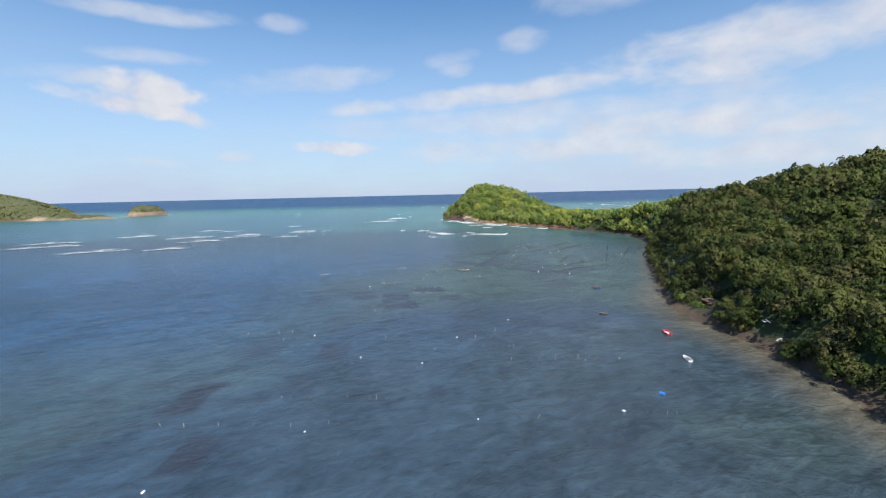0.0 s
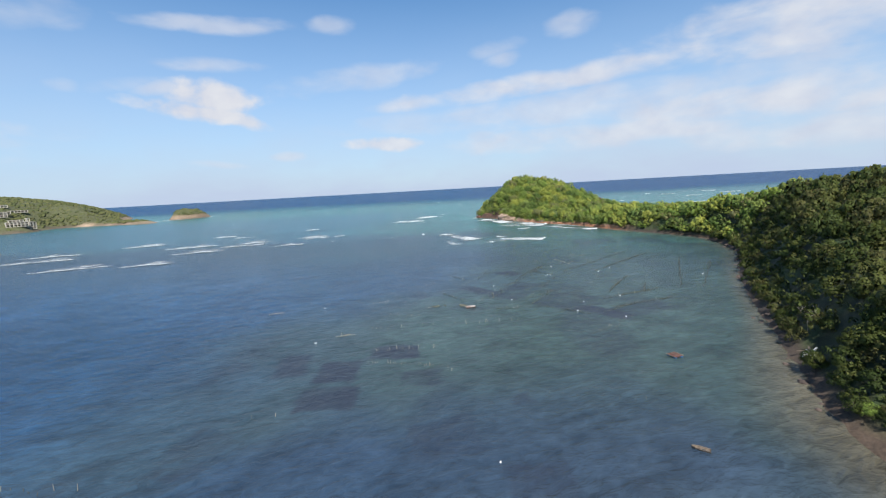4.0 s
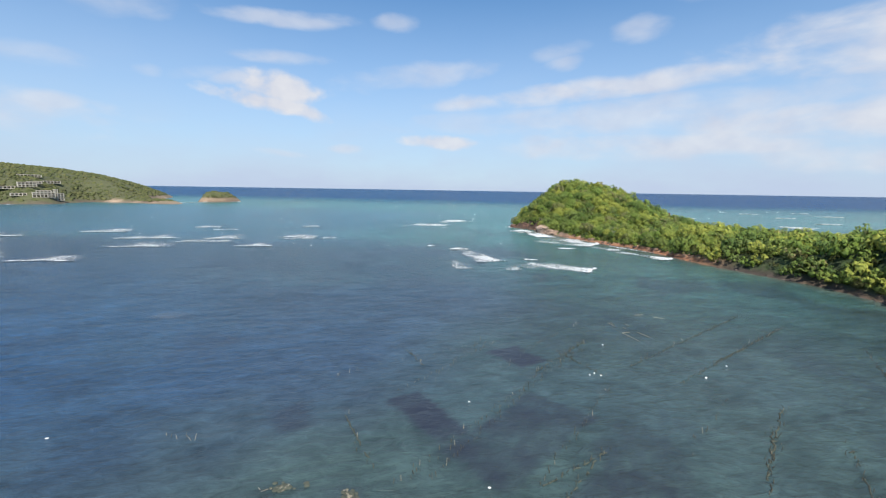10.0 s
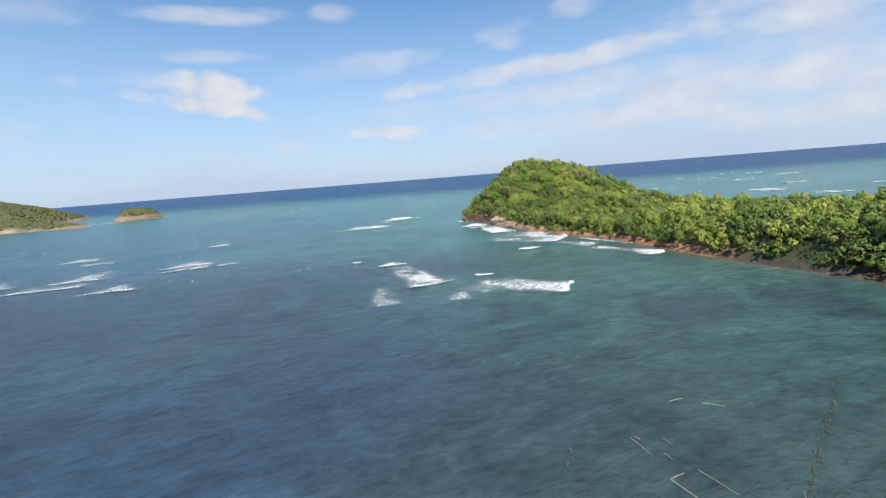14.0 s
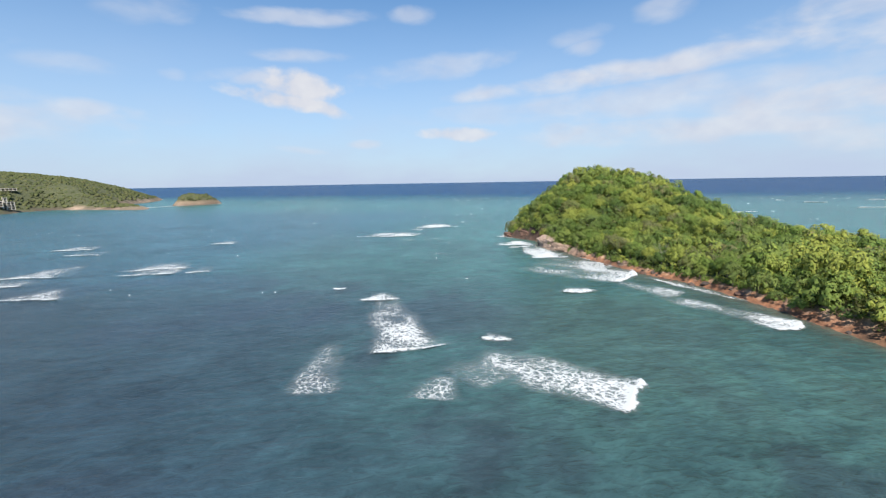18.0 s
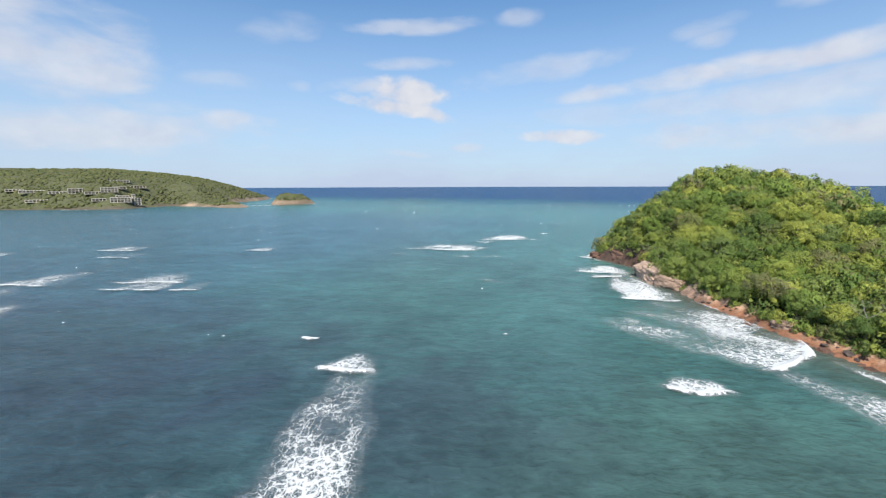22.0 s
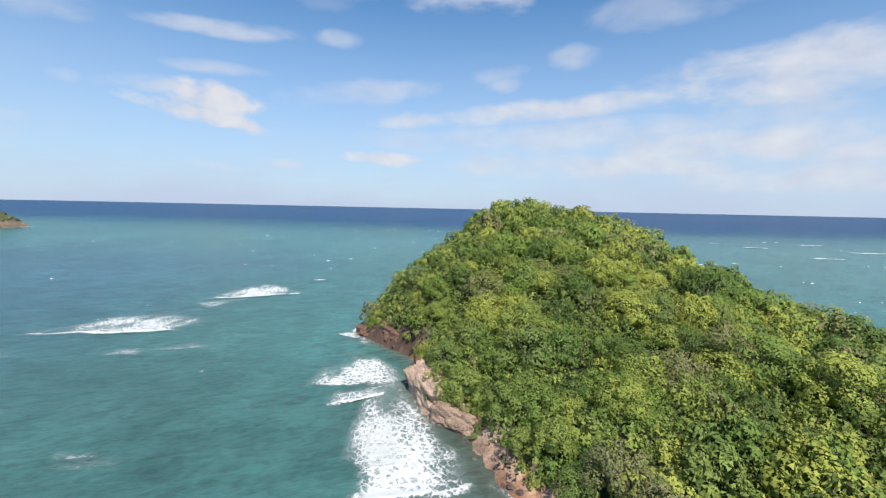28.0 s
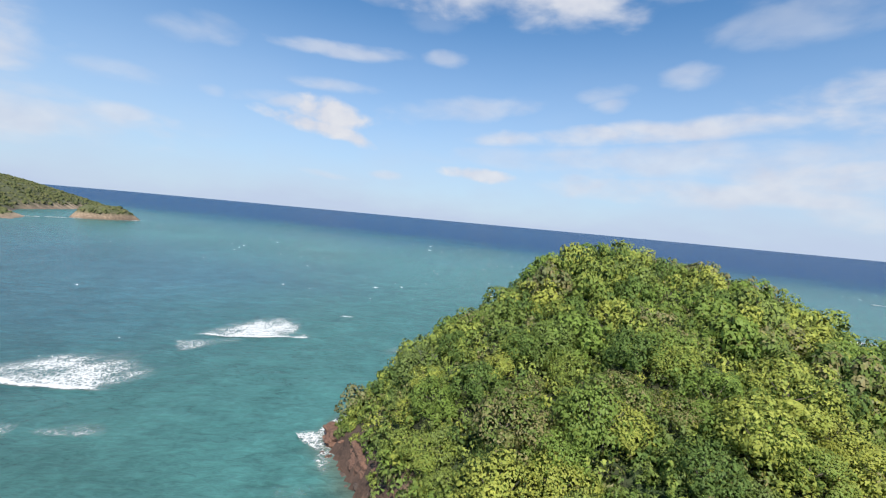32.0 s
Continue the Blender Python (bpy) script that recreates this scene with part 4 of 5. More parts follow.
breaking_wave(-146, 440, 34, 23.0, 28.0, 0, 0.45, 0.63, 0.0, label=REEF_LABEL, seed=22)
breaking_wave(-119, 439, 12, 18.4, 24.0, 0, 0.45, 0.63, 0.0, label=REEF_LABEL, seed=23)
breaking_wave(-228, 466, 24, 23.0, 22.0, 0, 0.45, 0.63, 0.0, label=REEF_LABEL, seed=24)
breaking_wave(-180, 521, 18, 18.4, 22.0, 0, 0.45, 0.63, 0.0, label=REEF_LABEL, seed=25)
breaking_wave(-300, 420, 40, 27.5, 22.0, 0, 0.45, 0.63, 0.0, label=REEF_LABEL, seed=26)
breaking_wave(-340, 372, 50, 27.5, 22.0, 0, 0.45, 0.63, 0.0, label=REEF_LABEL, seed=27)
breaking_wave(-186, 414, 34, 27.5, 26.0, 0, 0.45, 0.63, 0.0, label=REEF_LABEL, seed=28)
breaking_wave(-260, 480, 30, 23.0, 22.0, 0, 0.45, 0.63, 0.0, label=REEF_LABEL, seed=29)
breaking_wave(223, 823, 22, 16.3, 6, 0, 0.9, 1, 0.0, label=REEF_LABEL, seed=30)
breaking_wave(308, 702, 38, 18.4, -6, 0, 0.9, 1, 0.0, label=REEF_LABEL, seed=31)
breaking_wave(382, 780, 33, 16.3, -4, 0, 0.9, 1, 0.0, label=REEF_LABEL, seed=32)
breaking_wave(321, 628, 33, 20.4, -10, 0, 0.9, 1, 0.0, label=REEF_LABEL, seed=33)
breaking_wave(395, 908, 33, 16.3, 0, 0, 0.9, 1, 0.0, label=REEF_LABEL, seed=34)
breaking_wave(500, 990, 44, 18.4, 0, 0, 0.9, 1, 0.0, label=REEF_LABEL, seed=35)
breaking_wave(397, 1029, 33, 16.3, 0, 0, 0.9, 1, 0.0, label=REEF_LABEL, seed=36)
breaking_wave(510, 1100, 38, 16.3, 0, 0, 0.9, 1, 0.0, label=REEF_LABEL, seed=37)
breaking_wave(380, 1095, 16, 12.2, 0, 0, 0.9, 1, 0.0, label=REEF_LABEL, seed=38)
breaking_wave(304, 685, 28, 16.3, -8, 0, 0.75, 1, 0.0, label=REEF_LABEL, seed=39)
breaking_wave(420, 700, 38, 16.3, -8, 0, 0.75, 1, 0.0, label=REEF_LABEL, seed=40)
breaking_wave(243, 831, 16, 12.2, 0, 0, 0.75, 1, 0.0, label=REEF_LABEL, seed=41)
# white water in the cove under the bluff
breaking_wave(60, 482, 30, 30, 60, 0, 0.1, 0.78, 0.1, "torn foam threads swirling off the red bank", 83, taper=1.1)
breaking_wave(56, 500, 34, 9, -52, 0, 0.12, 0.85, 0.0, "white wash along the foot of the red bank", 84)
breaking_wave(36, 505, 22, 54, 21, 0, 0.4, 1.1, 0.1, "thick white surf washing into the rocky cove", 71, taper=0.65)
breaking_wave(17, 538, 16, 9, 36, 0, 0.6, 1.0, 0.0, "steep white breaker at the cove mouth", 72)
breaking_wave(15, 546, 26, 24, 22, 0, 0.1, 1.0, 0.1, "lacy surf swirling over the cove rocks", 82)
breaking_wave(27, 514, 12, 34, 12, 0, 0.15, 0.8, 0.1, "loose white surf off the rocky cove", 81)
breaking_wave(69, 465, 33, 42, 68, 4, 0.7, 0.86, 0.35, "curved white breaker with lacy foam beside the red bank", 73, taper=0.9)
breaking_wave(79, 440, 15, 26, 42, 0, 0.12, 0.7, 0.1, "thin lacy foam beside the red bank", 74)
breaking_wave(84, 450, 44, 6, -52, 0, 0.1, 0.75, 0.0, "thin foam streaks along the red bank", 75)
breaking_wave(101, 412, 15, 36, 46, 0, 0.4, 0.98, 0.2, "white breaker near the neck shore", 76)
breaking_wave(3, 582, 20, 9, -38, 0, 0.2, 1.0, 0.0, "white wash round the dark red point", 77)
breaking_wave(0, 597, 18, 8, 264, 0, 0.2, 1.0, 0.0, "white wash round the dark red point", 78)
breaking_wave(-8, 655, 14, 6, 80, 0, 0.2, 0.6, 0.0, "white wash under the headland cliff", 79)


# ======== distant land ========
def distant_land(name, outline, x0, x1, y0, y1, step, height, label, shrubs, seed, bare, stone=(0.25, 0.17, 0.115), near=None, rocky_from=-1e6, rocky_y=-1e6):
    xs, ys = np.arange(x0, x1 + 1, step, dtype=float), np.arange(y0, y1 + 1, step, dtype=float)
    X, Y = np.meshgrid(xs, ys)
    D = shore_distance(X, Y, outline) + 10 * (fbm(X * 0.03, Y * 0.03, seed, 3) - 0.5)
    Z = height(X, Y, D)
    n = fbm(X * 0.03, Y * 0.03, seed + 5, 4)[..., None]
    green = np.array([0.105, 0.112, 0.048]) * (0.7 + 0.6 * n)
    tip = np.maximum(smooth(rocky_from + 20, rocky_from + 60, X) * smooth(rocky_y, rocky_y + 30, Y), smooth(980, 1040, Y))[..., None]
    rock = (np.array(stone) * tip + np.array([0.12, 0.095, 0.07]) * (1 - tip)) * (0.4 + 1.2 * n)
    dark = np.array([0.12, 0.085, 0.06])
    reach = bare * (0.45 + 0.55 * tip[..., 0])
    k = (smooth(reach, reach * 0.45, D) * np.maximum(smooth(rocky_from - 40, rocky_from, X), smooth(980, 1040, Y)))[..., None]
    col = green * (1 - k) + rock * k
    kd = (smooth(3.0, 1.0, Z) * 0.7)[..., None]
    col = col * (1 - kd) + dark * kd
    me = bulk_mesh(name, np.stack([X, Y, Z], -1).reshape(-1, 3), grid_faces(len(xs), len(ys)), LAND, colors={"soil": col.reshape(-1, 3)}, shade_smooth=True)
    tagged(new(name, me), label, "land", kind="structure")
    rng = np.random.default_rng(seed)
    nx0, nx1, ny0, ny1 = near or (x0, x1, y0, y1)
    sx, sy = rng.uniform(nx0, nx1, shrubs * 4), rng.uniform(ny0, ny1, shrubs * 4)
    sd = shore_distance(sx, sy, outline)
    ok = np.nonzero(sd > np.where((sx < rocky_from) & (sy < 1000), 1.5, bare * 0.75))[0][:shrubs]
    sz = height(sx[ok], sy[ok], sd[ok])
    V, F, T, b = [], [], [], 0
    for x, y, z in zip(sx[ok], sy[ok], sz):
        r = min(4.6, rng.lognormal(0.65, 0.5))
        v = ICO_V * r * (1 + 0.5 * (rng.random((len(ICO_V), 1)) - 0.5)) * np.array([1, 1, 0.7]) + np.array([x, y, z])
        V.append(v)
        F.append(ICO_F + b)
        T.append(np.full(len(v), rng.random()))
        b += len(v)
    me = bulk_mesh("shrubs", np.concatenate(V), np.concatenate(F), LEAF_HAZED, floats={"tint": np.concatenate(T)}, vectors={"puff": np.tile(ICO_V * 0.5 + np.array([0.1, -0.25, 0.7]), (len(V), 1))})
    tagged(new("distant_shrubs", me), "dry green shrubs covering the distant land, paled for haze", "shrubs", kind="stuff")


FAR_COAST = [(-2000, 200), (-1400, 430), (-1000, 638), (-906, 681), (-850, 715), (-818, 755), (-850, 800), (-862, 850), (-800, 866), (-690, 858), (-668, 878), (-720, 920), (-830, 960),
             (-900, 1010), (-960, 1120), (-1040, 1230), (-1110, 1290), (-1125, 1320), (-1300, 1360), (-1800, 1200), (-2300, 600)]


FAR_TOPS = [104, 98, 87, 81, 77, 64, 44]


def far_height(x, y, d):
    top = np.interp(y, [300, 500, 800, 950, 1100, 1200, 1320], FAR_TOPS)
    low = smooth(-840, -760, x) * smooth(830, 850, y) * smooth(990, 950, y)
    top = top * (1 - low) + 13 * low
    dd = np.maximum(d, 0)
    g = top * (1 - np.exp(-dd / 115)) + 6 * (fbm(x * 0.01, y * 0.01, 91, 3) - 0.5) * smooth(20, 120, dd)
    return np.where(d > 0, np.minimum(g + 4, (0.6 + 0.5 * smooth(950, 1050, y) - 0.1 * low) * dd + 0.5), np.maximum(d * 0.2, -5))


distant_land("far_peninsula", FAR_COAST, -2000, -644, 230, 1380, 12, far_height, "long dry green peninsula with pale sea cliffs", 10500, 13, 11, (0.46, 0.33, 0.23), (-1250, -670, 560, 1340), -880, 775)


def islet_height(x, y, d):
    dd = np.maximum(d, 0)
    return np.where(d > 0, np.minimum(26 * (1 - np.exp(-dd / 12)), 1.3 * dd + 1), np.maximum(d * 0.3, -4))


ISLET = [(-722, 985), (-700, 978), (-682, 1000), (-672, 1045), (-676, 1062), (-700, 1058), (-728, 1030), (-734, 1002)]
distant_land("islet", ISLET, -745, -660, 965, 1075, 3, islet_height, "small rocky islet with a green scrub cap", 320, 14, 9, (0.28, 0.2, 0.135))
POINT = [(-416, 390), (-404, 352), (-424, 315), (-500, 250), (-700, 180), (-900, 150), (-950, 330), (-700, 400), (-520, 425), (-440, 412)]


def point_height(x, y, d):
    dd = np.maximum(d, 0)
    return np.where(d > 0, np.minimum(10 + 8 * (1 - np.exp(-dd / 40)), 2.2 * dd + 0.5), np.maximum(d * 0.3, -4))


distant_land("near_point", POINT, -960, -390, 130, 440, 5, point_height, "low brown cliff point with grass on top", 900, 15, 12, (0.13, 0.09, 0.065), (-600, -390, 220, 430))


# ======== seaweed farm: stakes, lines and floats ========
BAMBOO = plain_material("bamboo", (0.26, 0.23, 0.17), 0.7, scale=4)
WET_WOOD = plain_material("wet_wood", (0.07, 0.065, 0.045), 0.6, scale=4)
WEED = plain_material("weed_rope", (0.045, 0.05, 0.035), 0.8, scale=3, vary=0.5)
WHITE_PAINT = plain_material("white_paint", (0.78, 0.78, 0.76), 0.45, scale=2, vary=0.12)
RED_PAINT = plain_material("red_paint", (0.55, 0.03, 0.035), 0.4, scale=2, vary=0.2)
BLUE_PLASTIC = plain_material("blue_plastic", (0.03, 0.2, 0.6), 0.4, scale=2, vary=0.15)
BLACK_PLASTIC = plain_material("black_plastic", (0.02, 0.02, 0.022), 0.4, scale=2, vary=0.2)
OLD_WOOD = plain_material("weathered_wood", (0.17, 0.13, 0.095), 0.85, scale=3, vary=0.4)
RED_BOARD = plain_material("red_brown_boards", (0.095, 0.04, 0.03), 0.8, scale=3, vary=0.4)
RUST = plain_material("rusty_sheet", (0.24, 0.15, 0.12), 0.75, 0.2, scale=2, vary=0.4)
CONCRETE = plain_material("bare_concrete", (0.52, 0.47, 0.39), 0.9, scale=0.5, vary=0.25)

frng = random.Random(44)


def stake_mesh(name, mat, height, r):
    bm = bmesh.new()
    add_rod(bm, (0, 0, -0.6), (0.03, 0.02, height * 0.5), r, r * 0.9)
    add_rod(bm, (0.03, 0.02, height * 0.5), (0.09, 0.03, height), r * 0.9, r * 0.7)
    return mesh_of(name, bm, mat)


PALE_STAKES = [stake_mesh("stake", BAMBOO, h, 0.042) for h in (0.5, 0.75, 1.0)]
DARK_STAKES = [stake_mesh("stake", WET_WOOD, h, 0.055) for h in (0.35, 0.5, 0.7)]


def stake_row(x0, y0, x1, y1, gap, pale=0.2, line=False):
    """A row of leaning stakes in the shallows, with or without a weedy rope between them."""
    a, b = Vector((x0, y0, 0)), Vector((x1, y1, 0))
    n = max(2, int((b - a).length / gap))
    label = "row of pale bamboo stakes standing in the shallows" if pale > 0.5 else "row of dark stakes with weedy rope in the shallows" if line else "sparse row of dark stakes in the shallows"
    root = thing("stake_row", Matrix.Translation(a), label, "stakes", "seaweed farm rows")
    for i in range(n + 1):
        if frng.random() < (0.45 if y0 < 135 else 0.18):
            continue
        p = (b - a) * (i / n) + Vector((frng.gauss(0, 0.35), frng.gauss(0, 0.35), 0))
        o = new("stake", frng.choice(PALE_STAKES if frng.random() < pale * 0.75 else DARK_STAKES))
        o.parent = root
        o.matrix_basis = Matrix.Translation(p) @ pose(0, 0, 0, frng.gauss(0, 9), frng.gauss(0, 9), frng.uniform(0, 360))
    if line:
        bm = bmesh.new()
        m = max(4, int((b - a).length / 0.8))
        prev = Vector((0, 0, 0))
        for i in range(1, m + 1):
            p = (b - a) * (i / m) + Vector((frng.gauss(0, 0.16), frng.gauss(0, 0.16), 0))
            if frng.random() > 0.45:
                add_rod(bm, prev, p, frng.uniform(0.07, 0.18), frng.uniform(0.05, 0.14), 5)
            prev = p
        tagged(part("weedy_rope", bm, WEED, root), kind="stuff")


stake_row(5.3, 227.5, 19.2, 257.7, 0.9, 0.1)
stake_row(-9.2, 230, 19.2, 257.7, 1.3, 0.1)
stake_row(27.5, 233, 40.6, 259.1, 0.8, 0.1)
stake_row(30.3, 208.2, 43.2, 238.5, 0.8, 0.15)
stake_row(34.3, 254.1, 42.8, 243.5, 0.9, 0.1, True)
stake_row(-14.2, 190.6, -5.3, 189.2, 0.8, 0.2)
stake_row(54.8, 194, 75.9, 204.1, 0.8, 0.15, True)
stake_row(53.3, 203.3, 75.9, 216.5, 1.0, 0.1, True)
stake_row(51.7, 177.7, 45.1, 171.7, 0.9, 0.2)
stake_row(-13, 160.5, 2.8, 162, 0.8, 0.9)
stake_row(-11, 153.4, 7, 151, 0.7, 0.9)
stake_row(7, 151, 9, 147, 1.2, 0.9)
stake_row(-17.4, 177, 24.5, 182.7, 1.6, 0.6)
stake_row(106.6, 274.5, 83, 216, 1.3, 0.1, True)
stake_row(116, 264, 91, 217, 1.5, 0.1, True)
stake_row(75, 227, 69, 211, 1.2, 0.1, True)
stake_row(32, 198, 46, 187.5, 1.2, 0.1, True)
stake_row(57, 184.5, 45, 172, 1.3, 0.4)
stake_row(39, 216.5, 30.5, 199.7, 1.3, 0.1, True)
stake_row(18.8, 195, 25.5, 195.2, 0.9, 0.2, True)
stake_row(66, 229, 58, 212, 1.2, 0.1, True)
stake_row(59, 207.6, 73.6, 213.6, 1.3, 0.2, True)
stake_row(50.4, 188.5, 63, 199, 1.4, 0.2, True)
stake_row(12.5, 202.6, 40.3, 263, 0.85, 0.1)
stake_row(16.4, 204.6, 27.5, 233, 0.9, 0.1)
stake_row(-1, 216.6, 8.5, 205, 1.5, 0.2, True)
stake_row(9.6, 231, 15.6, 258.5, 1.4, 0.1)
stake_row(30.5, 207, 41, 218, 1.0, 0.15, True)
stake_row(51, 219.4, 63, 238, 1.3, 0.1)
stake_row(59, 215, 71.7, 238, 1.2, 0.1, True)
stake_row(49, 250, 88, 297.5, 1.1, 0.15, True)
stake_row(56.4, 243, 94.5, 287.5, 1.1, 0.15, True)
stake_row(29.3, 242, 40.3, 262, 1.1, 0.2, True)
stake_row(22, 241, 34, 268, 1.3, 0.15)
stake_row(0.2, 246.6, 5.9, 239.4, 1.1, 0.1, True)
stake_row(-25, 204, -19, 205.2, 0.9, 0.8)
stake_row(28, 256, 41, 278.7, 1.3, 0.1)
stake_row(67.6, 256.5, 96.8, 290, 1.2, 0.1, True)
stake_row(-47.6, 106, 21, 102, 3.2, 0.6)
stake_row(-29.6, 73, -9, 72, 1.6, 0.4)
stake_row(-49.5, 64, -12, 64, 1.8, 0.4)
stake_row(10, 64.7, 37, 64.3, 2.0, 0.5)
stake_row(-21.7, 88.4, 13.5, 87.8, 2.0, 0.3)
stake_row(-5.5, 96.5, 20.6, 96.4, 1.4, 0.4)
stake_row(13.8, 88.3, 36.7, 87.8, 1.6, 0.5)
stake_row(-57, 110, -41, 109.4, 1.6, 0.4)
stake_row(-8, 107.6, 22.4, 107.4, 1.7, 0.3)
stake_row(-30, 130, 4, 128, 2.0, 0.4)
stake_row(20, 140, 44, 136, 2.4, 0.3)


def float_bottle(x, y, s=1.0):
    """A white plastic jug used as a float: belly, neck and cap in one turned shape."""
    root = thing("float_bottle", pose(x, y, 0.02, 70, 0, frng.uniform(0, 360)), "white plastic bottle float on the water", "float", "bottle floats")
    bm = bmesh.new()
    add_rod(bm, (0, 0, -0.28 * s), (0, 0, 0.12 * s), 0.2 * s, 0.2 * s, 10)
    add_rod(bm, (0, 0, 0.12 * s), (0, 0, 0.27 * s), 0.2 * s, 0.08 * s, 10)
    part("body", bm, WHITE_PAINT, root)
    bm = bmesh.new()
    add_rod(bm, (0, 0, 0.27 * s), (0, 0, 0.35 * s), 0.085 * s, 0.085 * s, 8)
    part("cap", bm, WHITE_PAINT, root)


for fx, fy, fs in ((62.8, 247.5, 1.5), (69.4, 255.2, 1.4), (-29.3, 166.3, 1.2), (29, 66, 1.4), (43, 190.7, 1.3), (60, 207, 1.0), (-19, 92, 1.0), (-34, 108, 1.0), (3, 104, 1.0), (18, 118, 1.0), (5, 64.5, 0.9),
                   (-38, 49, 1.3), (47, 201, 1.1), (55, 184, 1.3), (100, 237, 1.2), (-5, 88, 0.9), (24, 205, 1.0), (18, 226, 1.1), (-22, 62, 0.9), (45, 262, 0.9), (-40, 200, 1.0), (40, 243, 1.0), (41, 244.2, 1.0), (42.2, 243.4, 1.0)):
    float_bottle(fx, fy, fs * 0.62)


def hull_mesh(length, beam, depth, thick=0.06, bow=0.9, stern=0.75):
    """An open boat's shell with inside and outside, bow towards +y."""
    bm = bmesh.new()
    rows = []
    n, k = 12, 9
    for inner in (0, 1):
        grid = []
        for i in range(n + 1):
            t = i / n
            w = beam / 2 * (stern + (1 - stern) * min(1, t * 2.2)) * (1 - max(0, (t - 0.45) / 0.55) ** 2.2 * bow)
            w = max(0.02, w - inner * thick)
            sheer = depth * (0.82 + 0.35 * max(0, t - 0.4) ** 1.5)
            keel = inner * thick + depth * 0.25 * max(0, (t - 0.7) / 0.3) ** 2
            ring = []
            for j in range(k):
                a = math.pi * j / (k - 1)
                px = -math.cos(a) * w
                pz = keel + (sheer - keel) * (1 - math.sin(a) ** 0.7)
                ring.append(bm.verts.new((px, (t - 0.5) * (length - inner * thick * 2), pz)))
            grid.append(ring)
        for i in range(n):
            for j in range(k - 1):
                q = (grid[i][j], grid[i][j + 1], grid[i + 1][j + 1], grid[i + 1][j])
                bm.faces.new(q if inner else q[::-1])
        rows.append(grid)
    o, q = rows
    for i in range(n):
        for j in (0, k - 1):
            f = (o[i][j], o[i + 1][j], q[i + 1][j], q[i][j])
            bm.faces.new(f if j else f[::-1])
    for g, end in ((o, 0), (q, 0), (o, n), (q, n)):
        bm.faces.new(g[end])
    return bm


def open_boat(x, y, turn, length, beam, hull_mat, trim_mat, label, engine=False, load=None):
    depth = length * 0.14 + 0.12
    root = thing("rowing_boat" if not engine else "motor_dinghy", pose(x, y, -0.14, 0, 0, turn), label, "boat")
    part("hull", hull_mesh(length, beam, depth), hull_mat, root)
    for sx in (-1, 1):
        bm = bmesh.new()
        pts = []
        for i in range(9):
            t = i / 8
            w = beam / 2 * (0.75 + 0.25 * min(1, t * 2.2)) * (1 - max(0, (t - 0.45) / 0.55) ** 2.2 * 0.9)
            pts.append((sx * w, (t - 0.5) * length, depth * (0.82 + 0.35 * max(0, t - 0.4) ** 1.5)))
        for p, q in zip(pts, pts[1:]):
            add_rod(bm, p, q, 0.05 if not engine else 0.13, None, 6)
        part("gunwale", bm, trim_mat, root)
    for t in (-0.28, 0.02, 0.25):
        bm = bmesh.new()
        add_box(bm, 0, t * length, depth * 0.62, beam * 0.84, length * 0.07, 0.04)
        part("thwart", bm, WHITE_PAINT if engine else OLD_WOOD, root)
    if engine:
        bm = bmesh.new()
        v = add_box(bm, 0, -length / 2 - 0.12, depth + 0.2, 0.3, 0.42, 0.42)
        bmesh.ops.bevel(bm, geom=bm.edges[:], offset=0.08, segments=2, affect="EDGES")
        motor = part("outboard_motor", bm, BLACK_PLASTIC, root, "black outboard motor cowl")
        bm = bmesh.new()
        add_rod(bm, (0, -length / 2 - 0.16, depth), (0, -length / 2 - 0.2, -0.3), 0.07, 0.05)
        part("shaft", bm, BLACK_PLASTIC, motor)
        bm = bmesh.new()
        add_box(bm, 0, 0.1, 0.2, beam * 0.7, length * 0.55, 0.05)
        part("floor_board", bm, WHITE_PAINT, root)
    return root


open_boat(55.6, 103.5, -6, 3.3, 1.5, RED_PAINT, RED_PAINT, "red motor dinghy with white floor moored in the shallows", True)
white = open_boat(51.1, 86.7, -4, 2.9, 1.25, WHITE_PAINT, WHITE_PAINT, "small white rowing boat moored in the shallows")
skiff = open_boat(10.4, 197.2, -78, 3.1, 1.2, plain_material("faded_red_wood", (0.2, 0.085, 0.06), 0.6, scale=3), WHITE_PAINT, "old red-brown wooden skiff with pale rim among weed ropes")
open_boat(46.4, 121.6, 60, 2.4, 0.9, OLD_WOOD, OLD_WOOD, "small weathered brown wooden boat")


def weed_heap(x, y, turn):
    root = thing("weed_heap", pose(x, y, 0, 0, 0, turn), "floating heap of dark weed and pale rope ends", "seaweed")
    bm = bmesh.new()
    for i in range(26):
        bmesh.ops.create_icosphere(bm, subdivisions=2, radius=frng.uniform(0.15, 0.4), matrix=Matrix.Translation((frng.gauss(0, 1.2), frng.gauss(0, 0.45), 0.0)) @ Matrix.Diagonal((1.3, 1, 0.5, 1)))
    part("weed", bm, WEED, root)
    for i in range(10):
        bm = bmesh.new()
        p = Vector((frng.gauss(0, 1.0), frng.gauss(0, 0.35), 0.12))
        add_rod(bm, p, p + Vector((frng.gauss(0, 0.5), frng.gauss(0, 0.3), 0.04)), 0.05, 0.04, 5)
        part("rope_end", bm, BAMBOO, root)


weed_heap(8.2, 199.2, 140)
weed_heap(-1.0, 199.0, 30)


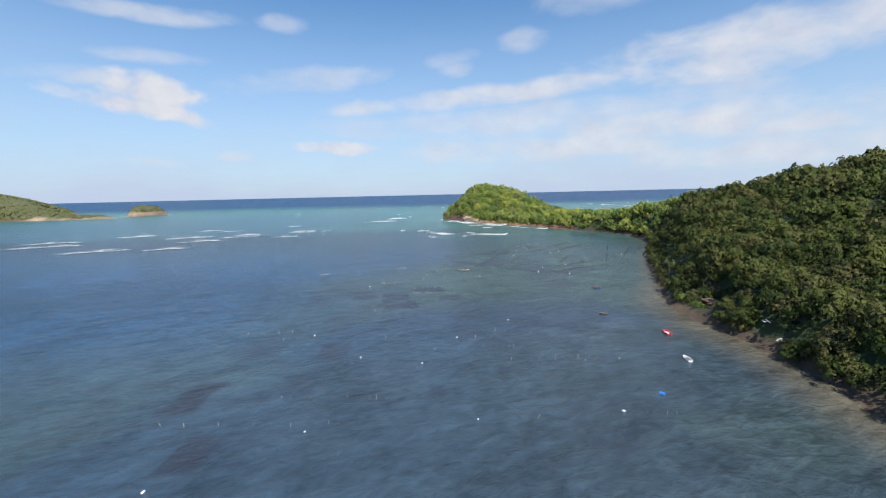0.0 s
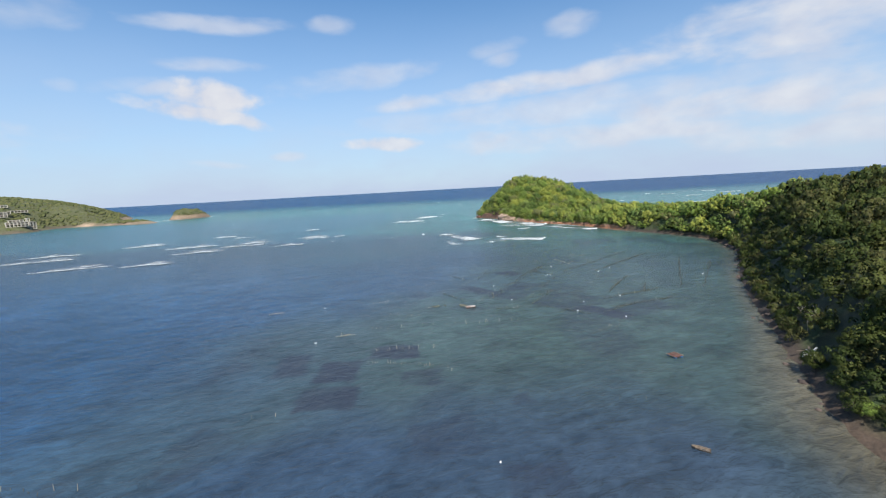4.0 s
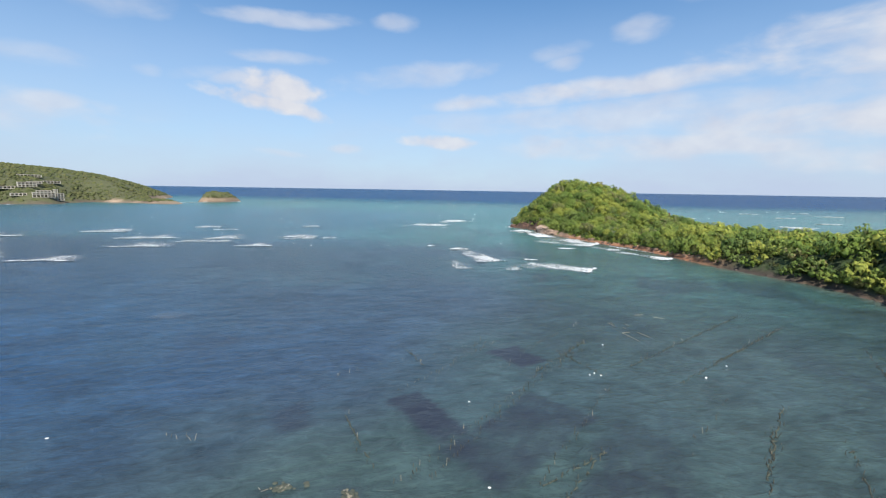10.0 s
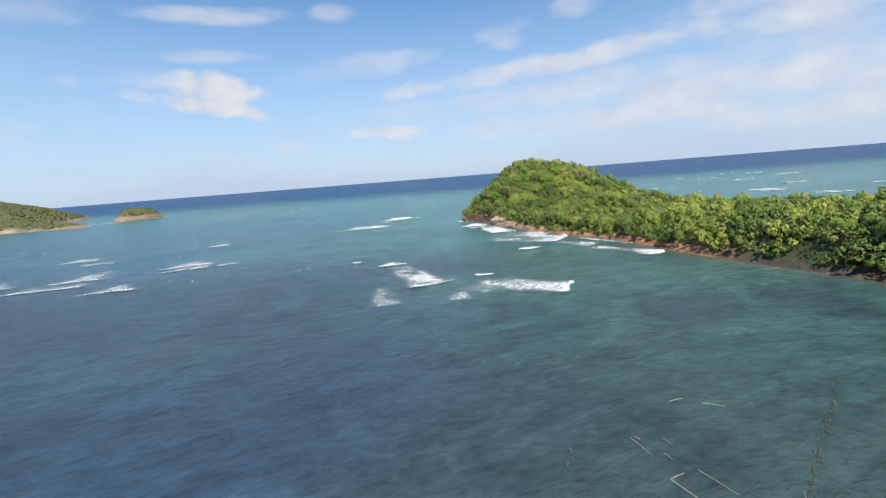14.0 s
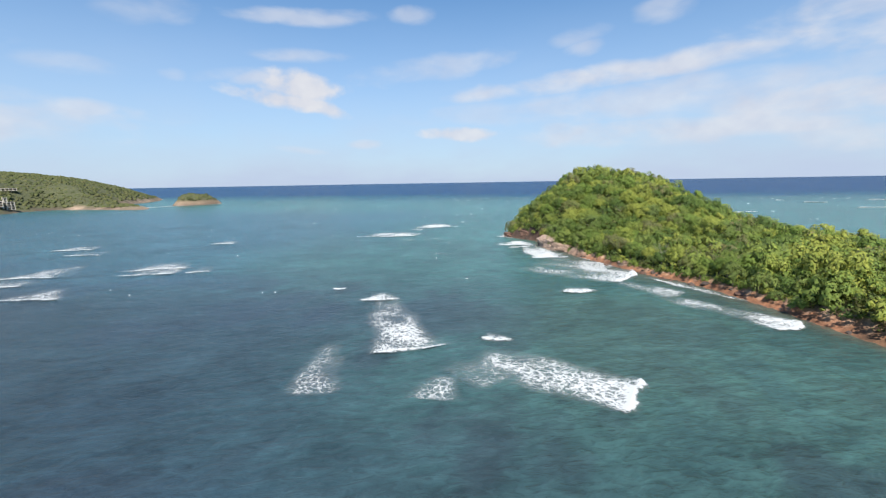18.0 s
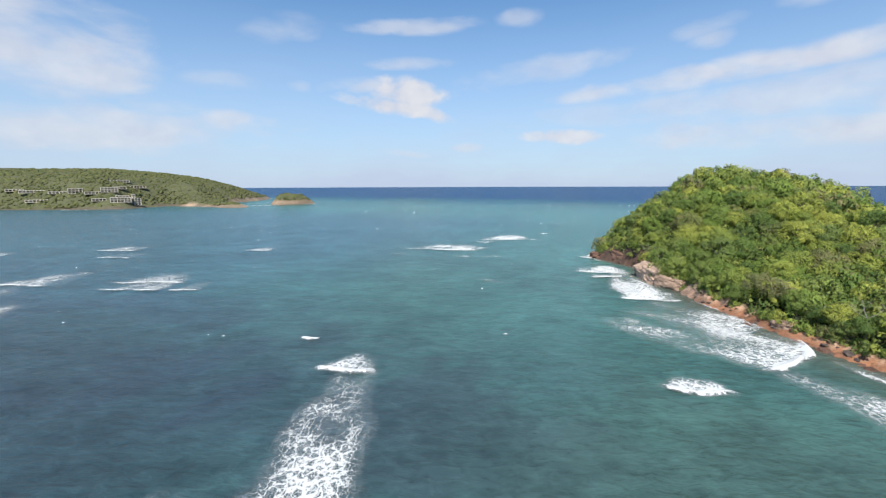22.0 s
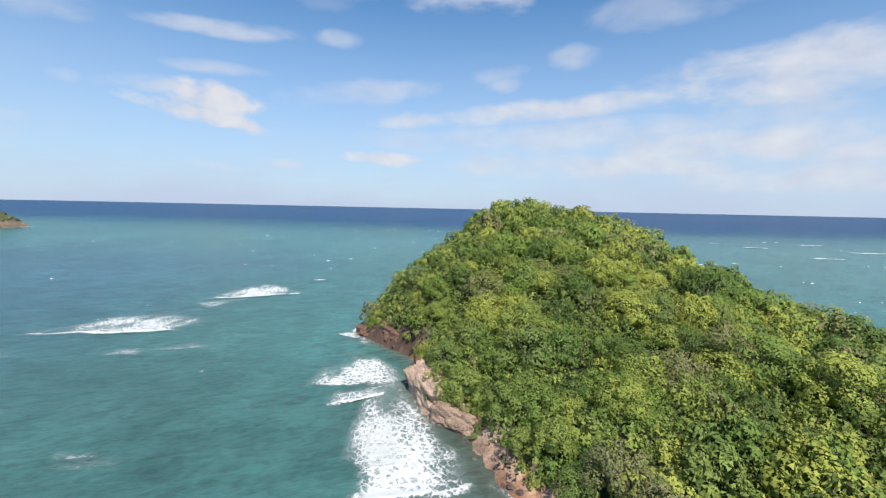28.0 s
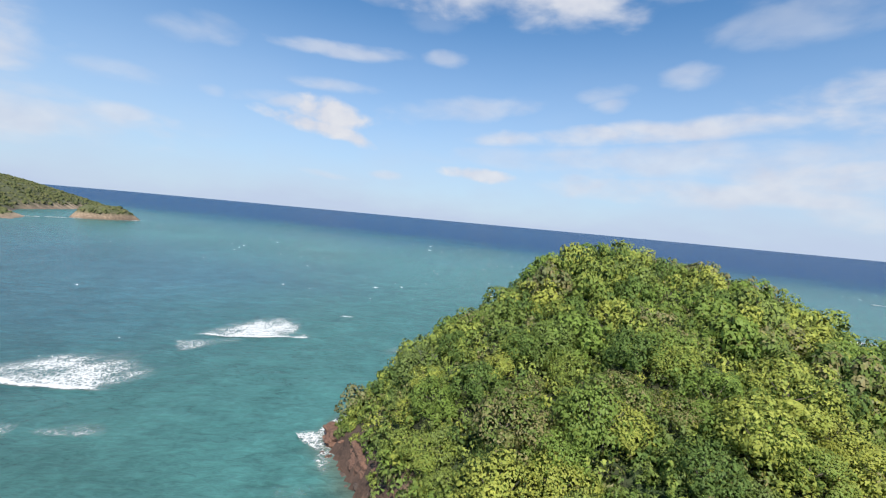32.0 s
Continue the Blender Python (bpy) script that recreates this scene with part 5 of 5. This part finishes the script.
def raft():
    root = thing("work_raft", pose(56.5, 155.5, 0.1, 0, 0, 28), "square red-brown plank raft with pale edge beams", "raft")
    for i in range(8):
        bm = bmesh.new()
        add_box(bm, 0, -1.05 + i * 0.3, 0.12, 2.3, 0.27, 0.05)
        bmesh.ops.bevel(bm, geom=bm.edges[:], offset=0.01, segments=1, affect="EDGES")
        part("plank", bm, RED_BOARD, root)
    for px in (-1.15, 1.15):
        bm = bmesh.new()
        add_box(bm, px, 0, 0.2, 0.14, 2.5, 0.12)
        part("edge_beam", bm, BAMBOO, root, "pale edge beam")
    bm = bmesh.new()
    add_box(bm, 0.2, 0.0, 0.19, 0.12, 2.3, 0.09)
    part("cross_beam", bm, OLD_WOOD, root)
    for px, py in ((-0.8, -0.8), (-0.8, 0.8), (0.8, -0.8), (0.8, 0.8)):
        bm = bmesh.new()
        add_rod(bm, (px, py - 0.35, -0.08), (px, py + 0.35, -0.08), 0.2, None, 10)
        part("drum", bm, BLUE_PLASTIC, root)


raft()


def barrel(x, y):
    root = thing("plastic_barrel", pose(x, y, 0.05, 84, 0, 35), "bright blue plastic barrel afloat", "barrel")
    bm = bmesh.new()
    for a, b, r0, r1 in ((-0.45, -0.2, 0.27, 0.3), (-0.2, 0.2, 0.3, 0.3), (0.2, 0.45, 0.3, 0.27)):
        add_rod(bm, (0, 0, a), (0, 0, b), r0, r1, 14)
    part("body", bm, BLUE_PLASTIC, root)
    for h in (-0.2, 0.2):
        bm = bmesh.new()
        add_rod(bm, (0, 0, h - 0.02), (0, 0, h + 0.02), 0.315, None, 14)
        part("hoop", bm, BLUE_PLASTIC, root)


barrel(38.1, 71.6)


def bamboo_frame(sides, label):
    """Floating poles tied end to end; sides are (x0, y0, x1, y1)."""
    root = thing("bamboo_frame", Matrix.Translation((sides[0][0], sides[0][1], 0.05)), label, "frame", "floating bamboo frames")
    for x0, y0, x1, y1 in sides:
        bm = bmesh.new()
        a = Vector((x0 - sides[0][0], y0 - sides[0][1], 0))
        b = Vector((x1 - sides[0][0], y1 - sides[0][1], 0.03))
        m = a.lerp(b, 0.5) + Vector((0, 0, 0.05))
        add_rod(bm, a, m, 0.065, 0.06, 7)
        add_rod(bm, m, b, 0.06, 0.045, 7)
        part("pole", bm, BAMBOO, root)


bamboo_frame([(51.3, 272.5, 54.4, 266.8), (51.3, 272.5, 53.4, 273.6), (55.3, 274.3, 57.9, 269.9)], "floating bamboo frame with one side missing")
bamboo_frame([(49.0, 281.0, 50.6, 277.2), (49.6, 281.4, 50.2, 280.6), (53.4, 280.9, 54.2, 279.4), (52.4, 277.6, 53.0, 276.2)], "broken floating bamboo frame")
bamboo_frame([(-57.2, 194.0, -52.6, 195.6)], "single pale bamboo pole afloat")
bamboo_frame([(-25.5, 171.2, -20.5, 172.4), (-24, 171.0, -25.2, 175.2), (-23.2, 172.2, -21.8, 172.9)], "loose bamboo poles drifting together")
bamboo_frame([(58, 291, 60.5, 292), (63, 290.5, 66, 289.2)], "two loose bamboo poles afloat")


# ======== bay shore: hut, wreckage, boulders ========
def hut():
    z = float(ground_at(77.5, 122)[0][0])
    root = thing("shore_hut", pose(77.5, 122, z, 0, 0, 14) @ Matrix.Scale(0.8, 4), "open shore shack with a rusty sheet roof on posts", "hut")
    for px, py in ((-2, -1.5), (2, -1.5), (-2, 1.5), (2, 1.5)):
        bm = bmesh.new()
        add_rod(bm, (px, py, -0.6), (px, py, 2.5 if py < 0 else 3.1), 0.09, 0.08)
        part("post", bm, OLD_WOOD, root)
    for i in range(6):
        bm = bmesh.new()
        for j in range(5):
            add_box(bm, -2.2 + i * 0.86 + j * 0.17, 0, 2.86 + 0.03 * (j % 2), 0.19, 4.0, 0.03, pose(0, 0, 0, 9, 0, 0))
        part("roof_sheet", bm, RUST, root)
    for px in (-2.1, 2.1):
        bm = bmesh.new()
        add_rod(bm, (px, -1.8, 2.5), (px, 1.8, 3.1), 0.06)
        part("rafter", bm, OLD_WOOD, root)
    bm = bmesh.new()
    for i in range(7):
        add_box(bm, -2 + i * 0.62, 1.6, 1.1, 0.55, 0.05, 2.3 - 0.15 * (i % 3))
    part("back_boards", bm, RED_BOARD, root)
    bm = bmesh.new()
    add_box(bm, 0, -0.2, 0.75, 3.4, 1.0, 0.08)
    part("bench", bm, OLD_WOOD, root)


hut()


def board_pile(x, y, turn, n, label, mats, size):
    z = float(ground_at(x, y)[0][0])
    root = thing("board_pile", pose(x, y, max(z, 0.15), 0, 0, turn), label, "debris", "wreckage on the shore")
    for i in range(n):
        bm = bmesh.new()
        add_box(bm, 0, 0, 0, size * frng.uniform(0.6, 1.2), frng.uniform(0.18, 0.4), 0.06,
                pose(frng.gauss(0, 0.6), frng.gauss(0, 0.5), 0.12 + 0.1 * i, frng.gauss(0, 8), frng.gauss(0, 8), frng.gauss(0, 35)))
        part("board", bm, mats[i % len(mats)], root)


board_pile(75.2, 115.6, -40, 16, "heap of rust-red boards and sheets by the shack", [RED_BOARD, RUST, OLD_WOOD], 3.2)
board_pile(81.6, 152.6, 40, 12, "white boat planks and fallen boards on the dark shore", [WHITE_PAINT, WHITE_PAINT, OLD_WOOD], 4.2)
board_pile(73.2, 89.5, 50, 9, "dark heap of nets, sacks and boards", [BLACK_PLASTIC, WHITE_PAINT, RED_BOARD], 1.6)
board_pile(75.6, 96.5, 10, 5, "crumpled white sheets thrown on the bank", [WHITE_PAINT, WHITE_PAINT, BAMBOO], 1.4)


def rock_mesh(name, seed, mat, detail=2):
    rng = np.random.default_rng(seed)
    bm = bmesh.new()
    bmesh.ops.create_icosphere(bm, subdivisions=detail, radius=1)
    for v in bm.verts:
        n = noise.noise(v.co * 1.3 + Vector((seed * 3.7, 0, 0))) * 0.45 + noise.noise(v.co * 3.1 + Vector((0, seed * 1.9, 0))) * 0.2
        v.co *= 1 + n
        v.co.z *= 0.7
    return mesh_of(name, bm, mat)


BOULDERS = [rock_mesh("boulder", s, ROCK, 2) for s in range(5)]
RED_BOULDERS = [rock_mesh("boulder", s + 20, RED_ROCK, 2) for s in range(5)]
PALE_BOULDERS = [rock_mesh("boulder", s + 40, PALE_ROCK, 2) for s in range(4)]


def boulders():
    rng = random.Random(9)
    pts = [Vector((x, y, 0)) for x, y in COAST]
    for a, b in zip(pts[5:36], pts[6:37]):
        n = (b - a).length
        out = Vector((-(b - a).y, (b - a).x, 0)).normalized()
        count = int(n / (3.2 if a.y < 300 else 2.6 if a.y < 410 else 1.25))
        if a.y > 640 or a.y < 120:
            count = count // 3
        for i in range(count):
            p = a.lerp(b, rng.random()) + out * rng.gauss(0.6, 1.2)
            meshes = BOULDERS if a.y < 400 else PALE_BOULDERS if (530 < p.y < 552 and rng.random() < 0.5) else BOULDERS if rng.random() < 0.45 else RED_BOULDERS
            s = min(1.6, rng.lognormvariate(-0.85, 0.6)) * (1.35 if 170 < a.y < 290 else 1.0)
            o = new("boulder", rng.choice(meshes))
            z = max(-0.1, float(ground_at(p.x, p.y)[0][0]))
            o.matrix_world = pose(p.x, p.y, z - 0.05 * s, rng.uniform(-20, 20), rng.uniform(-20, 20), rng.uniform(0, 360)) @ Matrix.Diagonal((s, s * rng.uniform(0.7, 1.2), s * rng.uniform(0.6, 1), 1))
            tagged(o, "dark wet boulder at the waterline" if meshes is BOULDERS else "red-brown boulder on the earth bank", "boulder", "boulders along the shore")


boulders()


def outcrop(name, x, y, z, sx, sy, sz, turn, mat, seed, label):
    """Layered rock face: a lumpy block with ledges."""
    bm = bmesh.new()
    bmesh.ops.create_icosphere(bm, subdivisions=5, radius=1)
    for v in bm.verts:
        q = v.co.copy()
        m = max(abs(q.x), abs(q.y), abs(q.z))
        q = q.lerp(q / m, 0.45)
        n = noise.noise(q * 1.6 + Vector((seed, 0, 0))) * 0.3 + noise.noise(q * 4.0 + Vector((0, seed, 0))) * 0.14 + noise.noise(q * 9.0) * 0.07 + noise.noise(q * 21.0) * 0.035
        ledge = 0.012 * math.sin(q.z * 11 + 4 * noise.noise(q * 2)) + 0.05 * noise.noise(Vector((q.x * 7, q.y * 7, q.z * 2)))
        v.co = q * (1 + n + ledge)
    for f in bm.faces:
        f.smooth = True
    ob = new(name, mesh_of(name, bm, mat))
    ob.matrix_world = pose(x, y, z, 0, 0, turn) @ Matrix.Diagonal((sx, sy, sz, 1))
    return tagged(ob, label, "rock")


outcrop("rock_bluff", 33.5, 541, 2.0, 3.6, 9.5, 4.4, 28, PALE_ROCK, 3.0, "pale pink rock bluff above the cove")
outcrop("rock_bluff", 40.5, 530.5, 1.2, 2.8, 5.5, 3.0, 62, PALE_ROCK, 5.0, "pale pink rock shelf at the bluff's foot")
outcrop("rock_bluff", 31, 559, 2.0, 3.6, 8, 4.6, -4, RED_ROCK, 7.0, "dark red cliff inside the cove")
outcrop("rock_bluff", 20, 579, 1.8, 8, 3.6, 4.4, -38, RED_ROCK, 9.0, "dark red cliff below the wooded point")
outcrop("rock_bluff", 6.5, 590, 0.8, 5.0, 4.0, 2.4, -30, RED_ROCK, 11.0, "low red rock point washed by waves")
outcrop("rock_bluff", 68, 489, 0.9, 3.0, 2.0, 1.6, -40, PALE_ROCK, 13.0, "pale boulder-like rock on the red bank")
outcrop("rock_bluff", 160, 672, 6, 7, 9, 10, 20, RED_ROCK, 15.0, "brown sea cliff on the ocean side")


# ======== bare and dead trees ========
def bare_tree(x, y, scale, seed, label):
    z = float(ground_at(x, y)[0][0])
    ob = new("bare_tree", limb_mesh(np.random.default_rng(seed), "bare_tree", DEADWOOD, 0.8, 5, 0.5, 7, 0.022))
    ob.matrix_world = Matrix.Translation((x, y, z)) @ Matrix.Diagonal((scale, scale, scale, 1))
    tagged(ob, label, "tree", "bare trees")


bare_tree(80.6, 477.5, 7.2, 1, "bleached leafless tree above the red bank")
bare_tree(31, 555, 5.5, 2, "pale leaning dead tree on the bluff")
bare_tree(35.5, 547, 4.5, 3, "thin bare tree on the bluff edge")
bare_tree(25.6, 588.4, 5.0, 4, "grey bare tree among the green crowns")
bare_tree(59.9, 572.5, 5.5, 5, "pale bare trunk rising through the canopy")
bare_tree(74, 560, 5.0, 6, "grey leafless tree in the canopy")
bare_tree(76, 94, 4.0, 7, "pale leaning dead tree on the bank")
bare_tree(86, 160, 4.0, 8, "pale curved dead tree on the shore")
bare_tree(90, 470, 5.0, 9, "bleached leafless tree above the red bank")


# ======== ruined hotel on the far shore ========
def ruin(x, y, turn, bays, storeys, deep=9.0, tower=False):
    d = shore_distance(np.array([x], float), np.array([y], float), FAR_COAST)
    z = float(far_height(np.array([x], float), np.array([y], float), d)[0])
    root = thing("ruined_hotel_block", pose(x, y, z - 0.6, 0, 0, turn), "pale roofless concrete hotel shell with empty bays", "building", "ruined hotel")
    w, h = 5.0, 4.2
    L = bays * w
    for s in range(storeys + 1):
        bm = bmesh.new()
        add_box(bm, 0, 0, s * h + 0.2, L + 0.8, deep, 0.7)
        part("floor_slab", bm, CONCRETE, root)
    bm = bmesh.new()
    add_box(bm, 0, 0, h / 2, 1.1, 1.1, h)
    pier = mesh_of("pier", bm, CONCRETE)
    for s in range(storeys):
        for i in range(bays + 1):
            o = new("pier", pier)
            o.parent = root
            o.matrix_basis = Matrix.Translation((-L / 2 + i * w, -deep / 2 + 0.6, s * h))
        bm = bmesh.new()
        add_box(bm, 0, deep / 2 - 0.3, s * h + h / 2, L, 0.5, h)
        part("back_wall", bm, CONCRETE, root)
        for i in range(0, bays + 1, 2):
            bm = bmesh.new()
            add_box(bm, -L / 2 + i * w, 0.4, s * h + h / 2, 0.5, deep - 1.5, h)
            part("cross_wall", bm, CONCRETE, root)
    if tower:
        bm = bmesh.new()
        for px, py in ((-2, -2), (2, -2), (-2, 2), (2, 2)):
            add_box(bm, px, py, storeys * h + 3.5, 1.0, 1.0, 7)
        add_box(bm, 0, 0, storeys * h + 7.4, 5.4, 5.4, 0.9)
        part("tower", bm, CONCRETE, root)


ruin(-1002, 690, 66, 8, 1)
ruin(-880, 757, 64, 5, 2)
ruin(-856, 766, 62, 4, 2)
ruin(-938, 800, 66, 7, 1)
ruin(-955, 708, 62, 5, 1)
ruin(-926, 723, 70, 4, 2)
ruin(-893, 740, 64, 6, 1)
ruin(-905, 780, 66, 6, 1)
ruin(-918, 822, 66, 6, 1)
ruin(-843, 757, 60, 6, 2)
ruin(-866, 733, 66, 4, 1)
ruin(-846, 779, 84, 4, 3, 10, True)
ruin(-960, 679, 60, 6, 1)
ruin(-1040, 676, 62, 5, 1)
for i in range(2):
    breaking_wave(-712 + 14 * i, 930 + 36 * i, 60, 7, 62 + 10 * i, 0, 0.5, 0.9, 0.0, "white surf between the islet and the low point", 90 + i)
breaking_wave(-668, 1040, 50, 7, 80, 0, 0.5, 0.8, 0.0, "white surf round the islet", 93)
breaking_wave(-700, 866, 60, 6, 6, 0, 0.4, 0.8, 0.0, "white surf along the low point", 94)
breaking_wave(-860, 690, 70, 6, 32, 0, 0.4, 0.7, 0.0, "white surf below the ruined hotel", 95)
breaking_wave(-395, 345, 40, 8, 80, 0, 0.5, 0.8, 0.0, "white surf under the brown point", 96)
breaking_wave(-70, 252, 15, 7, 20, 0, 0.02, 0.3, 0.0, "patch of scattered foam flecks", 97)
breaking_wave(152, 706, 30, 7, -40, 0, 0.4, 0.9, 0.0, "white surf under the ocean cliff", 98)
breaking_wave(196, 600, 40, 8, -75, 0, 0.4, 0.9, 0.0, "white surf along the ocean shore of the neck", 99)
